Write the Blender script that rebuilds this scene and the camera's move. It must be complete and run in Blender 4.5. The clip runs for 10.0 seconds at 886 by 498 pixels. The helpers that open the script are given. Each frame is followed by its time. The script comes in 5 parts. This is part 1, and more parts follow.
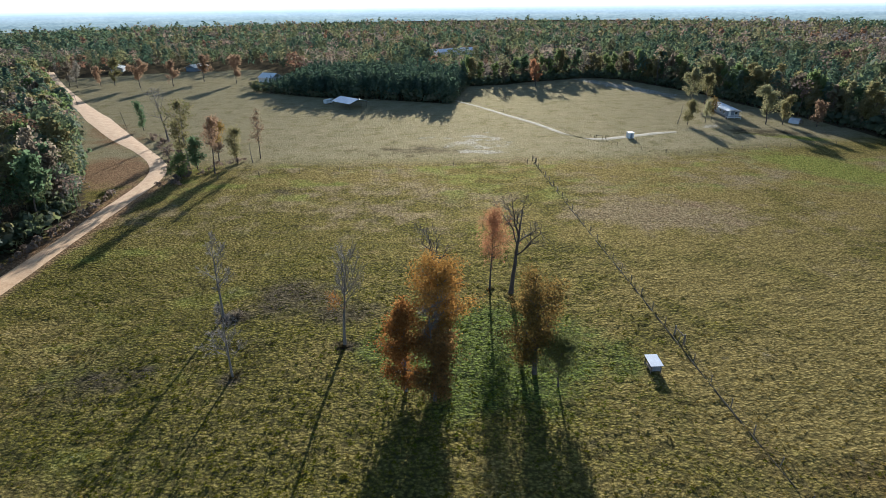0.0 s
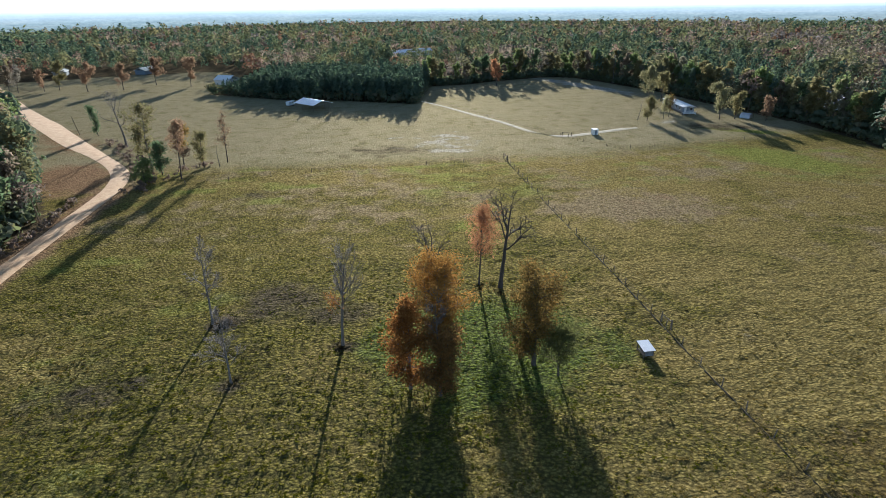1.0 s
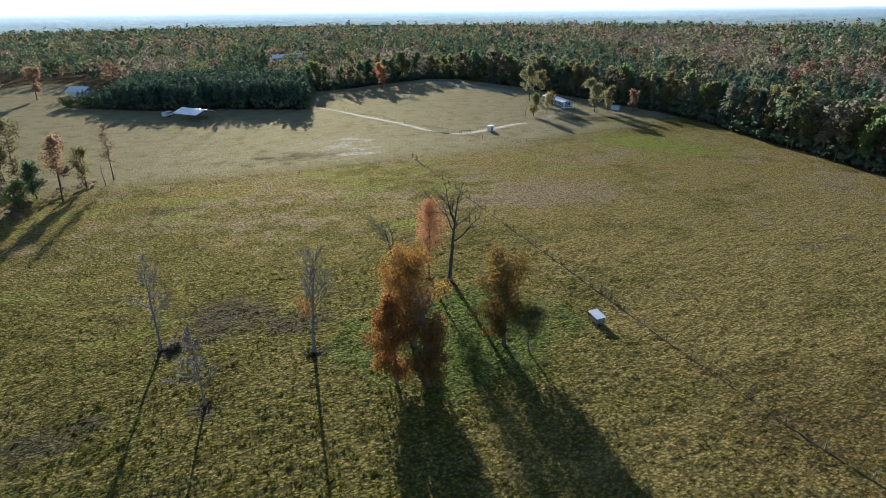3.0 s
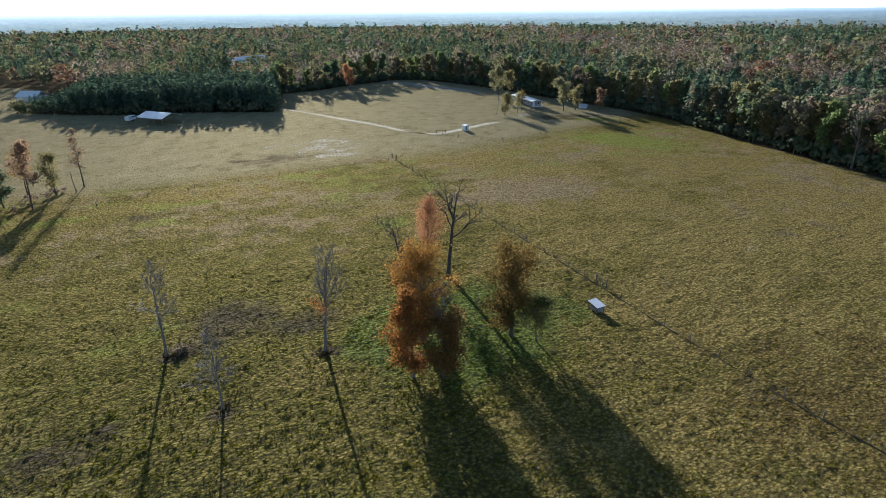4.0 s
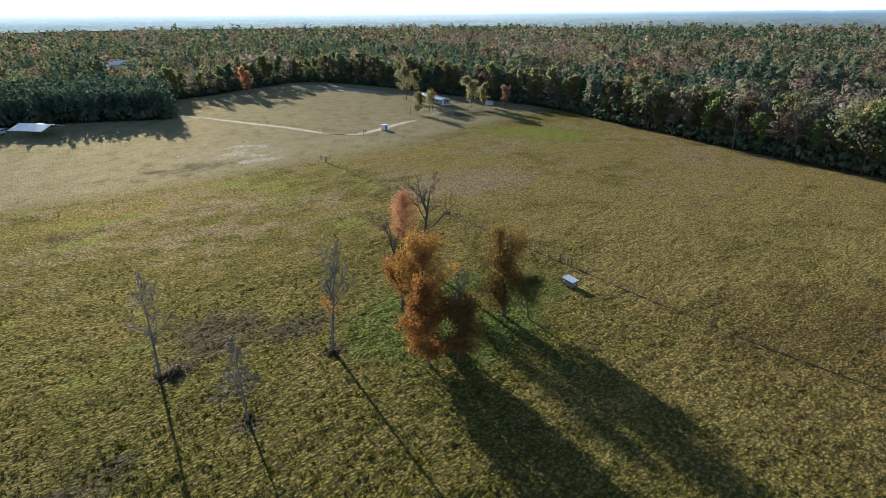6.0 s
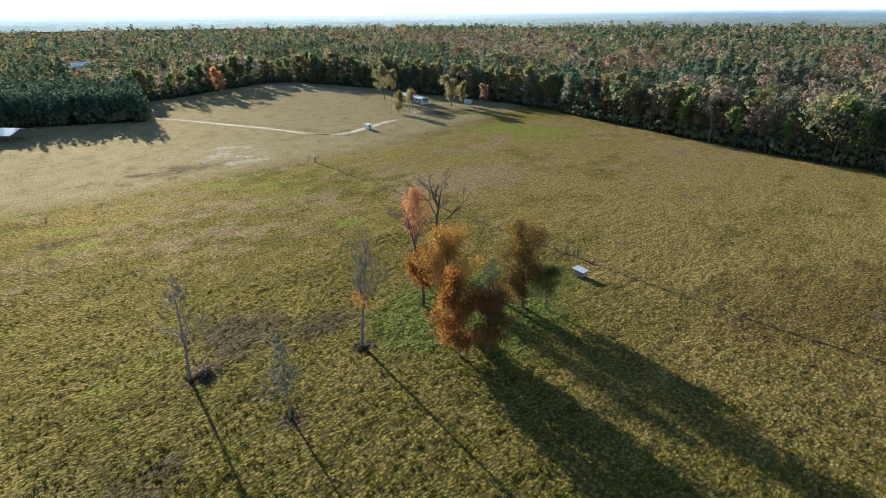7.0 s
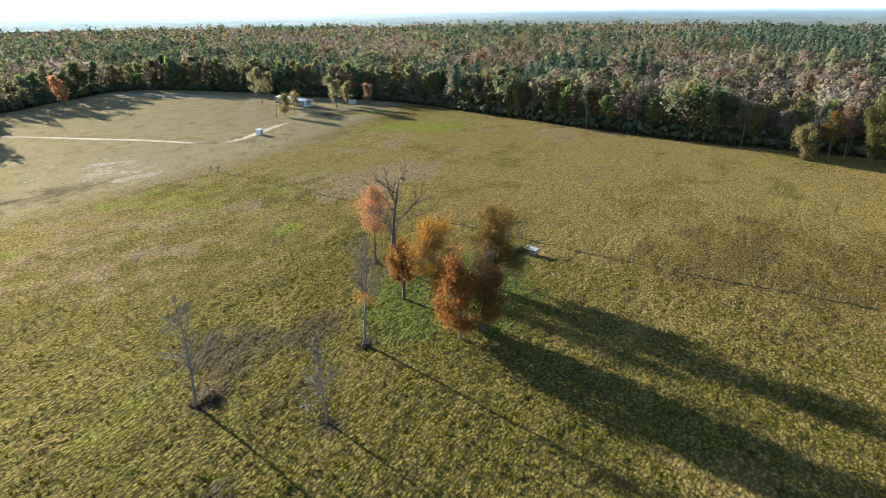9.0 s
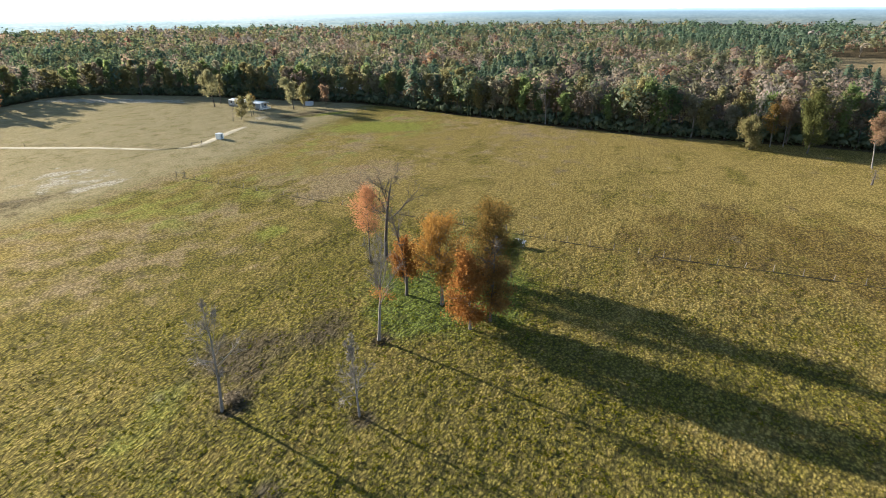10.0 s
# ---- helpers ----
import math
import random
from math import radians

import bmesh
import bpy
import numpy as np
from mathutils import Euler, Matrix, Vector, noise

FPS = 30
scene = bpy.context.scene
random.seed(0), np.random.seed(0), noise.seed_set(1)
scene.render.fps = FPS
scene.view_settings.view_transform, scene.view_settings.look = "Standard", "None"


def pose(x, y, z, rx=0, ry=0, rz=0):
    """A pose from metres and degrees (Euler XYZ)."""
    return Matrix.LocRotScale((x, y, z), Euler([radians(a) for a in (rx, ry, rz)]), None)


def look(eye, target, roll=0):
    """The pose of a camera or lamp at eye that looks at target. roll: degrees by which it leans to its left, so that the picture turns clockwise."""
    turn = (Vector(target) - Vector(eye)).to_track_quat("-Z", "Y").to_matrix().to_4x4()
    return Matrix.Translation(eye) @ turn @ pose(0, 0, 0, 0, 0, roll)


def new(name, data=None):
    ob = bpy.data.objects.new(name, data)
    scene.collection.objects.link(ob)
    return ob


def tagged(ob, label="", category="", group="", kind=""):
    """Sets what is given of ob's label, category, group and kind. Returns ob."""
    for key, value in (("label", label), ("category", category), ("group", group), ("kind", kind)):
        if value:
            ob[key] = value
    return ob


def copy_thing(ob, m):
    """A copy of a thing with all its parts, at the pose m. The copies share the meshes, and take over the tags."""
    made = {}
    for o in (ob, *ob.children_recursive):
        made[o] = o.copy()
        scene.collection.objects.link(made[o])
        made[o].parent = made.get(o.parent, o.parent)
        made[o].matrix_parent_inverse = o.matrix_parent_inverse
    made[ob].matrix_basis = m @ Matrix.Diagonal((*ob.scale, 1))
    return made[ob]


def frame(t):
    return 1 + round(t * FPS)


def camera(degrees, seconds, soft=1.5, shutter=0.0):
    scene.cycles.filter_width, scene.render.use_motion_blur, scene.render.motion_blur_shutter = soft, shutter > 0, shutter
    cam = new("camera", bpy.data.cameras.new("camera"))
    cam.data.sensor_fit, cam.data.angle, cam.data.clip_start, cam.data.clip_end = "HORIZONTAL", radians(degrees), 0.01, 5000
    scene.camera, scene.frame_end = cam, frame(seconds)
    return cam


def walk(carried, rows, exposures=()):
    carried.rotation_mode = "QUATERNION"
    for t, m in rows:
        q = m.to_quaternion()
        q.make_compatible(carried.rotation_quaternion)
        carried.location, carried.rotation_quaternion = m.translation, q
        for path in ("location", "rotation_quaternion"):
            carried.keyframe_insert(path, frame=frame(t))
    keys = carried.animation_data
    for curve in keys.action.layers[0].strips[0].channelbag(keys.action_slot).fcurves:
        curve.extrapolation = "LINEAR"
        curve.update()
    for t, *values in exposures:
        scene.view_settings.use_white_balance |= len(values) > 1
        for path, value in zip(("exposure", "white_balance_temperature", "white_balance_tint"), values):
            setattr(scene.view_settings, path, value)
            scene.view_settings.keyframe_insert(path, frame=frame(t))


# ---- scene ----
cam = camera(79.5, 10.0, soft=0.8)
# seconds, x, y, z, and the turn about x, y, z
ROWS = [
    (0, 0.00, 0.00, 44.98, 65.30, 0.62, -1.19),
    (0.5, -2.52, -0.26, 44.86, 65.30, 0.61, -3.52),
    (1, -5.08, -0.48, 44.73, 65.35, 0.60, -5.98),
    (1.5, -7.72, -0.63, 44.60, 65.41, 0.59, -8.84),
    (2, -10.48, -0.66, 44.47, 65.50, 0.52, -12.84),
    (2.5, -13.39, -0.55, 44.34, 65.58, 0.51, -17.22),
    (2.7, -14.60, -0.45, 44.29, 65.62, 0.51, -18.33),
    (3.8, -21.52, 0.49, 44.01, 65.72, 0.50, -23.00),
    (4, -22.81, 0.74, 43.96, 65.77, 0.48, -24.03),
    (4.5, -26.13, 1.57, 43.82, 65.80, 0.43, -27.16),
    (5, -29.54, 2.62, 43.66, 65.81, 0.39, -30.85),
    (5.5, -33.04, 3.92, 43.51, 65.83, 0.36, -34.23),
    (5.7, -34.46, 4.54, 43.45, 65.84, 0.34, -35.26),
    (6.8, -42.32, 8.52, 43.13, 65.93, 0.31, -39.25),
    (7, -43.75, 9.34, 43.08, 65.87, 0.33, -40.33),
    (7.5, -47.28, 11.60, 43.00, 65.84, 0.40, -44.87),
    (8, -50.75, 14.08, 42.99, 65.85, 0.41, -49.13),
    (8.5, -54.11, 16.77, 43.05, 65.80, 0.41, -52.46),
    (9, -57.36, 19.61, 43.16, 65.75, 0.40, -55.88),
    (9.5, -60.56, 22.56, 43.31, 65.73, 0.41, -59.28),
    (10, -63.74, 25.57, 43.47, 65.71, 0.47, -62.04),
]
walk(cam, [(t, pose(*r)) for t, *r in ROWS], exposures=[(0.0, 1.27, 5500, 8), (2.5, 1.22, 5500, 8), (5.0, 1.14, 5600, 8), (5.7, 1.22, 5700, 8), (7.0, 1.55, 6000, 8), (8.5, 1.82, 6150, 8), (10.0, 1.97, 6300, 8)])

# ---------------------------------------------------------------- light
SUN_AZ, SUN_EL = 5.0, 15.0          # degrees clockwise from +y, degrees up
world = bpy.data.worlds.new("world")
scene.world = world
world.use_nodes = True
wn = world.node_tree.nodes
sky = wn.new("ShaderNodeTexSky")
sky.sky_type = "NISHITA"
sky.sun_disc = False
sky.sun_elevation = radians(SUN_EL)
sky.sun_rotation = radians(SUN_AZ)
sky.air_density, sky.dust_density, sky.ozone_density = 1.0, 0.6, 1.5
world.node_tree.links.new(sky.outputs[0], wn["Background"].inputs[0])
wn["Background"].inputs[1].default_value = 0.07
sun = new("sun", bpy.data.lights.new("sun", "SUN"))
sun.data.energy = 5.4
sun.data.angle = radians(0.6)
sun.data.color = (1.0, 0.89, 0.74)
az, el = radians(SUN_AZ), radians(SUN_EL)
sun_way = Vector((math.sin(az) * math.cos(el), math.cos(az) * math.cos(el), math.sin(el)))
sun.matrix_world = look(sun_way * 300, (0, 0, 0))


# ---------------------------------------------------------------- materials
def node_mat(name):
    m = bpy.data.materials.new(name)
    m.use_nodes = True
    nt = m.node_tree
    nt.nodes.clear()
    return m, nt.nodes, nt.links


def ramp(nodes, stops):
    r = nodes.new("ShaderNodeValToRGB")
    els = r.color_ramp.elements
    while len(els) > 1:
        els.remove(els[-1])
    els[0].position, els[0].color = stops[0][0], (*stops[0][1], 1)
    for p, c in stops[1:]:
        e = els.new(p)
        e.color = (*c, 1)
    return r


def noise_tex(nodes, links, scale, detail=4.0, rough=0.55, coord="Object"):
    tc = nodes.new("ShaderNodeTexCoord")
    n = nodes.new("ShaderNodeTexNoise")
    n.inputs["Scale"].default_value, n.inputs["Detail"].default_value = scale, detail
    n.inputs["Roughness"].default_value = rough
    links.new(tc.outputs[coord], n.inputs["Vector"])
    return n


def mix_col(nodes, links, fac, a, b, mode="MIX"):
    n = nodes.new("ShaderNodeMix")
    n.data_type, n.blend_type = "RGBA", mode
    for k, v in ((0, fac), (6, a), (7, b)):
        if isinstance(v, (int, float)):
            n.inputs[k].default_value = v
        elif isinstance(v, tuple):
            n.inputs[k].default_value = (*v, 1)
        else:
            links.new(v, n.inputs[k])
    return n.outputs[2]


def leaf_mat(name, cols, thin=0.45, rough=0.55, vary=0.4):
    """Leaves: the colour varies from leaf to leaf and from tree to tree, and light comes through."""
    m, n, l = node_mat(name)
    geo, info = n.new("ShaderNodeNewGeometry"), n.new("ShaderNodeObjectInfo")
    r = ramp(n, [(i / (len(cols) - 1), c) for i, c in enumerate(cols)])
    tone = n.new("ShaderNodeMapRange")
    tone.inputs[3].default_value, tone.inputs[4].default_value = 0.5 - vary / 2, 0.5 + vary / 2
    l.new(geo.outputs["Random Per Island"], tone.inputs[0])
    l.new(tone.outputs[0], r.inputs[0])
    hsv = n.new("ShaderNodeHueSaturation")
    mr = n.new("ShaderNodeMapRange")
    mr.inputs[3].default_value, mr.inputs[4].default_value = 0.8, 1.2
    l.new(info.outputs["Random"], mr.inputs[0])
    l.new(mr.outputs[0], hsv.inputs["Value"])
    l.new(r.outputs[0], hsv.inputs["Color"])
    d = n.new("ShaderNodeBsdfDiffuse")
    d.inputs["Roughness"].default_value = rough
    t = n.new("ShaderNodeBsdfTranslucent")
    mx, out = n.new("ShaderNodeMixShader"), n.new("ShaderNodeOutputMaterial")
    mx.inputs[0].default_value = thin
    l.new(hsv.outputs[0], d.inputs[0])
    l.new(hsv.outputs[0], t.inputs[0])
    l.new(d.outputs[0], mx.inputs[1])
    l.new(t.outputs[0], mx.inputs[2])
    l.new(mx.outputs[0], out.inputs[0])
    return m


def canopy_mat(name, cols, thin=0.58):
    """Leaves of the woods: the colour goes by the tree, a little by the spray; waxy, and light comes through."""
    m, n, l = node_mat(name)
    geo, who = n.new("ShaderNodeNewGeometry"), n.new("ShaderNodeAttribute")
    who.attribute_name = "tone"
    r = ramp(n, [(i / (len(cols) - 1), c) for i, c in enumerate(cols)])
    l.new(who.outputs["Fac"], r.inputs[0])
    hsv, mr = n.new("ShaderNodeHueSaturation"), n.new("ShaderNodeMapRange")
    mr.inputs[3].default_value, mr.inputs[4].default_value = 0.91, 1.09
    l.new(geo.outputs["Random Per Island"], mr.inputs[0])
    l.new(mr.outputs[0], hsv.inputs["Value"])
    l.new(r.outputs[0], hsv.inputs["Color"])
    d, t, g = n.new("ShaderNodeBsdfDiffuse"), n.new("ShaderNodeBsdfTranslucent"), n.new("ShaderNodeBsdfAnisotropic")
    mx, wax, out = n.new("ShaderNodeMixShader"), n.new("ShaderNodeMixShader"), n.new("ShaderNodeOutputMaterial")
    mx.inputs[0].default_value, wax.inputs[0].default_value = thin, 0.03
    g.inputs["Color"].default_value, g.inputs["Roughness"].default_value = (0.8, 0.85, 0.88, 1), 0.8
    l.new(hsv.outputs[0], d.inputs[0])
    l.new(hsv.outputs[0], t.inputs[0])
    l.new(d.outputs[0], mx.inputs[1])
    l.new(t.outputs[0], mx.inputs[2])
    l.new(mx.outputs[0], wax.inputs[1])
    l.new(g.outputs[0], wax.inputs[2])
    l.new(wax.outputs[0], out.inputs[0])
    return m


def plain_mat(name, a, b, scale=3.0, rough=0.7, metal=0.0, bump=0.3, bump_scale=None):
    """Two tones mottled by noise at two scales, with a fine relief."""
    m, n, l = node_mat(name)
    big, fine = noise_tex(n, l, scale, 5), noise_tex(n, l, scale * 6, 4)
    add = n.new("ShaderNodeMath")
    add.operation = "MULTIPLY_ADD"
    add.inputs[1].default_value = 0.5
    l.new(fine.outputs["Fac"], add.inputs[0])
    half = n.new("ShaderNodeMath")
    half.operation = "MULTIPLY"
    half.inputs[1].default_value = 0.5
    l.new(big.outputs["Fac"], half.inputs[0])
    l.new(half.outputs[0], add.inputs[2])
    r = ramp(n, [(0.32, a), (0.66, b)])
    l.new(add.outputs[0], r.inputs[0])
    d, out, bp = n.new("ShaderNodeBsdfPrincipled"), n.new("ShaderNodeOutputMaterial"), n.new("ShaderNodeBump")
    d.inputs["Roughness"].default_value, d.inputs["Metallic"].default_value = rough, metal
    bp.inputs["Strength"].default_value, bp.inputs["Distance"].default_value = bump, 0.03
    l.new(fine.outputs["Fac"], bp.inputs["Height"])
    l.new(bp.outputs[0], d.inputs["Normal"])
    l.new(r.outputs[0], d.inputs["Base Color"])
    l.new(d.outputs[0], out.inputs[0])
    return m


BARK_GREY = plain_mat("bark_grey", (0.10, 0.088, 0.075), (0.23, 0.20, 0.175), 2.0, 0.9, bump=0.6)
BARK_DARK = plain_mat("bark_dark", (0.045, 0.036, 0.03), (0.11, 0.09, 0.075), 2.0, 0.9, bump=0.6)
LEAF_ORANGE = leaf_mat("leaf_orange", [(0.17, 0.072, 0.024), (0.36, 0.165, 0.048), (0.27, 0.115, 0.034), (0.46, 0.25, 0.085)], thin=0.5, vary=0.85)
LEAF_GOLD = leaf_mat("leaf_gold", [(0.21, 0.11, 0.03), (0.42, 0.235, 0.062), (0.31, 0.16, 0.042), (0.50, 0.31, 0.095)], thin=0.42, vary=0.85)
LEAF_RUST = leaf_mat("leaf_rust", [(0.237, 0.152, 0.090), (0.304, 0.199, 0.123), (0.218, 0.147, 0.095), (0.275, 0.204, 0.133)], thin=0.5)
LEAF_SALMON = leaf_mat("leaf_salmon", [(0.342, 0.162, 0.081), (0.437, 0.218, 0.114), (0.380, 0.180, 0.085), (0.475, 0.266, 0.142)], thin=0.5, vary=0.85)
LEAF_OLIVE = leaf_mat("leaf_olive", [(0.125, 0.128, 0.055), (0.19, 0.18, 0.08), (0.21, 0.175, 0.085), (0.11, 0.12, 0.05)], thin=0.55)
LEAF_DULL = leaf_mat("leaf_dull_green", [(0.075, 0.085, 0.03), (0.12, 0.125, 0.045), (0.10, 0.10, 0.04)], thin=0.5)
LEAF_OAK = leaf_mat("leaf_oak", [(0.106, 0.085, 0.033), (0.213, 0.147, 0.045), (0.294, 0.175, 0.053), (0.090, 0.090, 0.033)], thin=0.5, vary=0.85)
LEAF_UMBER = leaf_mat("leaf_umber", [(0.144, 0.083, 0.035), (0.288, 0.156, 0.053), (0.219, 0.115, 0.043), (0.112, 0.088, 0.037)], thin=0.55, vary=0.85)
LEAF_BROWN = leaf_mat("leaf_brown", [(0.17, 0.14, 0.098), (0.215, 0.175, 0.125), (0.155, 0.132, 0.095)], thin=0.55, vary=0.25)
LEAF_GREEN = leaf_mat("leaf_green", [(0.108, 0.151, 0.060), (0.169, 0.211, 0.080), (0.133, 0.175, 0.066), (0.206, 0.229, 0.095)], thin=0.55)
LEAF_PINE = leaf_mat("leaf_pine", [(0.072, 0.114, 0.061), (0.114, 0.162, 0.082), (0.090, 0.138, 0.071)], thin=0.55)
LEAF_TAN = leaf_mat("leaf_tan", [(0.205, 0.19, 0.13), (0.26, 0.24, 0.165), (0.185, 0.175, 0.12), (0.23, 0.205, 0.14)], thin=0.55, vary=0.25)
LEAF_TWIG = leaf_mat("bare_twigs", [(0.165, 0.150, 0.118), (0.215, 0.195, 0.155), (0.185, 0.168, 0.132)], thin=0.5, vary=0.3)
LEAF_YELLOW = leaf_mat("leaf_yellow", [(0.187, 0.178, 0.094), (0.264, 0.246, 0.127), (0.230, 0.212, 0.122)], thin=0.5)

CANOPY_OLIVE = canopy_mat("canopy_olive", [(0.104, 0.109, 0.057), (0.171, 0.160, 0.080), (0.139, 0.137, 0.059), (0.201, 0.177, 0.094)])
CANOPY_GREEN = canopy_mat("canopy_green", [(0.073, 0.104, 0.055), (0.112, 0.140, 0.068), (0.150, 0.166, 0.072), (0.086, 0.114, 0.062)])
CANOPY_BROWN = canopy_mat("canopy_brown", [(0.147, 0.111, 0.083), (0.224, 0.159, 0.116), (0.189, 0.144, 0.111), (0.130, 0.104, 0.080)])
CANOPY_TAN = canopy_mat("canopy_tan", [(0.195, 0.168, 0.120), (0.248, 0.206, 0.151), (0.218, 0.168, 0.132), (0.171, 0.153, 0.106)])
CANOPY_RUST = canopy_mat("canopy_rust", [(0.170, 0.089, 0.054), (0.204, 0.119, 0.066), (0.149, 0.081, 0.054), (0.212, 0.136, 0.075)])
CANOPY_PINE = canopy_mat("canopy_pine", [(0.055, 0.094, 0.057), (0.081, 0.125, 0.073), (0.104, 0.143, 0.081), (0.065, 0.104, 0.065)])
CANOPY_YELLOW = canopy_mat("canopy_yellow", [(0.150, 0.140, 0.065), (0.201, 0.183, 0.084), (0.180, 0.156, 0.071)])
CANOPY_TWIG = canopy_mat("canopy_twigs", [(0.171, 0.151, 0.132), (0.224, 0.198, 0.177), (0.195, 0.168, 0.151), (0.142, 0.125, 0.111)], 0.35)


def grass_mat(name, a, b, scale=0.07):
    """Grass blades: two families of colours that take turns in wide patches, tuft by tuft."""
    m, n, l = node_mat(name)
    geo, patch = n.new("ShaderNodeNewGeometry"), noise_tex(n, l, scale, 4, 0.6)
    ra, rb = (ramp(n, [(i / (len(c) - 1), v) for i, v in enumerate(c)]) for c in (a, b))
    l.new(geo.outputs["Random Per Island"], ra.inputs[0])
    l.new(geo.outputs["Random Per Island"], rb.inputs[0])
    mr = n.new("ShaderNodeMapRange")
    mr.inputs[1].default_value, mr.inputs[2].default_value = 0.42, 0.62
    l.new(patch.outputs["Fac"], mr.inputs[0])
    c = mix_col(n, l, mr.outputs[0], ra.outputs[0], rb.outputs[0])
    d, t = n.new("ShaderNodeBsdfDiffuse"), n.new("ShaderNodeBsdfTranslucent")
    mx, out = n.new("ShaderNodeMixShader"), n.new("ShaderNodeOutputMaterial")
    mx.inputs[0].default_value = 0.45
    bp, blades_ = n.new("ShaderNodeBump"), noise_tex(n, l, 4.0, 4, 0.7)
    bp.inputs["Strength"].default_value, bp.inputs["Distance"].default_value = 0.8, 0.15
    l.new(blades_.outputs["Fac"], bp.inputs["Height"])
    l.new(bp.outputs[0], d.inputs["Normal"])
    l.new(c, d.inputs[0])
    l.new(c, t.inputs[0])
    l.new(d.outputs[0], mx.inputs[1])
    l.new(t.outputs[0], mx.inputs[2])
    l.new(mx.outputs[0], out.inputs[0])
    return m


GRASS_LUSH = grass_mat("grass_lush", [(0.058, 0.065, 0.005), (0.116, 0.114, 0.009), (0.088, 0.091, 0.007)], [(0.096, 0.088, 0.009), (0.153, 0.134, 0.017), (0.080, 0.077, 0.007)])
GRASS_DRY = grass_mat("grass_dry", [(0.140, 0.104, 0.023), (0.231, 0.167, 0.044), (0.182, 0.130, 0.032)], [(0.112, 0.097, 0.019), (0.175, 0.141, 0.029), (0.210, 0.149, 0.051)])
GRASS_GREEN = grass_mat("grass_green", [(0.062, 0.089, 0.008), (0.115, 0.142, 0.015), (0.089, 0.111, 0.011)], [(0.097, 0.111, 0.011), (0.151, 0.156, 0.018), (0.080, 0.097, 0.009)])
WEEDS = grass_mat("brown_weeds", [(0.060, 0.050, 0.023), (0.104, 0.082, 0.038), (0.038, 0.032, 0.016)], [(0.066, 0.060, 0.022), (0.109, 0.093, 0.038), (0.050, 0.041, 0.019)])


def ground_mat():
    m, n, l = node_mat("ground_cover")
    mid = noise_tex(n, l, 0.16, 6, 0.65)
    big = noise_tex(n, l, 0.025, 4, 0.55)
    grain = noise_tex(n, l, 4.2, 6, 0.72)
    # tussocks: rounded cells with gaps between them, their edges frayed
    fray = noise_tex(n, l, 2.2, 3, 0.6)
    wide = n.new("ShaderNodeMapping")
    wide.inputs["Scale"].default_value = (0.8, 1.15, 1.0)
    push = n.new("ShaderNodeVectorMath")
    push.operation = "MULTIPLY_ADD"
    push.inputs[1].default_value = (0.5, 0.5, 0.0)
    l.new(fray.outputs["Color"], push.inputs[0])
    l.new(fray.inputs["Vector"].links[0].from_socket, push.inputs[2])
    l.new(push.outputs[0], wide.inputs["Vector"])
    cells = n.new("ShaderNodeTexVoronoi")
    cells.inputs["Scale"].default_value = 2.3
    l.new(wide.outputs[0], cells.inputs["Vector"])
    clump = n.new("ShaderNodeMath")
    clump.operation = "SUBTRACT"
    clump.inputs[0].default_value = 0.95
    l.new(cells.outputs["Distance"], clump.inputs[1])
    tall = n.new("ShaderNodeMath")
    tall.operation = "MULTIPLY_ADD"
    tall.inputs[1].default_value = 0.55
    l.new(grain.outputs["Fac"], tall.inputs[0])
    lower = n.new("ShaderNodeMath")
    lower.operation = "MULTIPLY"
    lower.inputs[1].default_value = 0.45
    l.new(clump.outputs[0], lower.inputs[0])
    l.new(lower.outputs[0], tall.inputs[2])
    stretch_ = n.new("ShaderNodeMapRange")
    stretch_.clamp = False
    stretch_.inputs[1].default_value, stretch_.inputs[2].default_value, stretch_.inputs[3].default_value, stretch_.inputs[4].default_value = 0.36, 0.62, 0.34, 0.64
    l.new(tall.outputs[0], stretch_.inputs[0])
    # patches drawn out from side to side, as the slope and the mower leave them
    drawn = noise_tex(n, l, 0.22, 6, 0.66)
    long_ = n.new("ShaderNodeMapping")
    long_.inputs["Scale"].default_value = (0.45, 1.0, 1.0)
    l.new(drawn.inputs["Vector"].links[0].from_socket, long_.inputs["Vector"])
    l.new(long_.outputs[0], drawn.inputs["Vector"])

    def attr(name):
        a = n.new("ShaderNodeAttribute")
        a.attribute_name = name
        return a

    # colour follows tussock height: drier, sunlit tops painted pale, shade in the gaps dark
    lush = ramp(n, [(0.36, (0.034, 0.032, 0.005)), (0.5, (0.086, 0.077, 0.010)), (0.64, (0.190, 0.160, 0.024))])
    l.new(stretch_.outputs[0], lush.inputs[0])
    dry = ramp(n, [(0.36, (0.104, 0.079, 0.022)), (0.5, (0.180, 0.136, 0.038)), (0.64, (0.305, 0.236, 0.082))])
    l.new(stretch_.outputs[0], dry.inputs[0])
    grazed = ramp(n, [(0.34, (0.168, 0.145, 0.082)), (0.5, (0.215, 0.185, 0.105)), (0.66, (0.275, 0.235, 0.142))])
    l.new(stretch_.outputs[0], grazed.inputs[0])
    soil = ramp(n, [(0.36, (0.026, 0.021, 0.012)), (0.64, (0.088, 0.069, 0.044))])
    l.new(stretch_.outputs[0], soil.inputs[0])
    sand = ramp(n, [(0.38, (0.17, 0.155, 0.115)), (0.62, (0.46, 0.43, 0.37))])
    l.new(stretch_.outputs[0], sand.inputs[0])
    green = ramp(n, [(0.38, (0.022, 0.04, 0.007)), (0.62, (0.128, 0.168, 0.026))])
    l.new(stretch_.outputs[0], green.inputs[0])
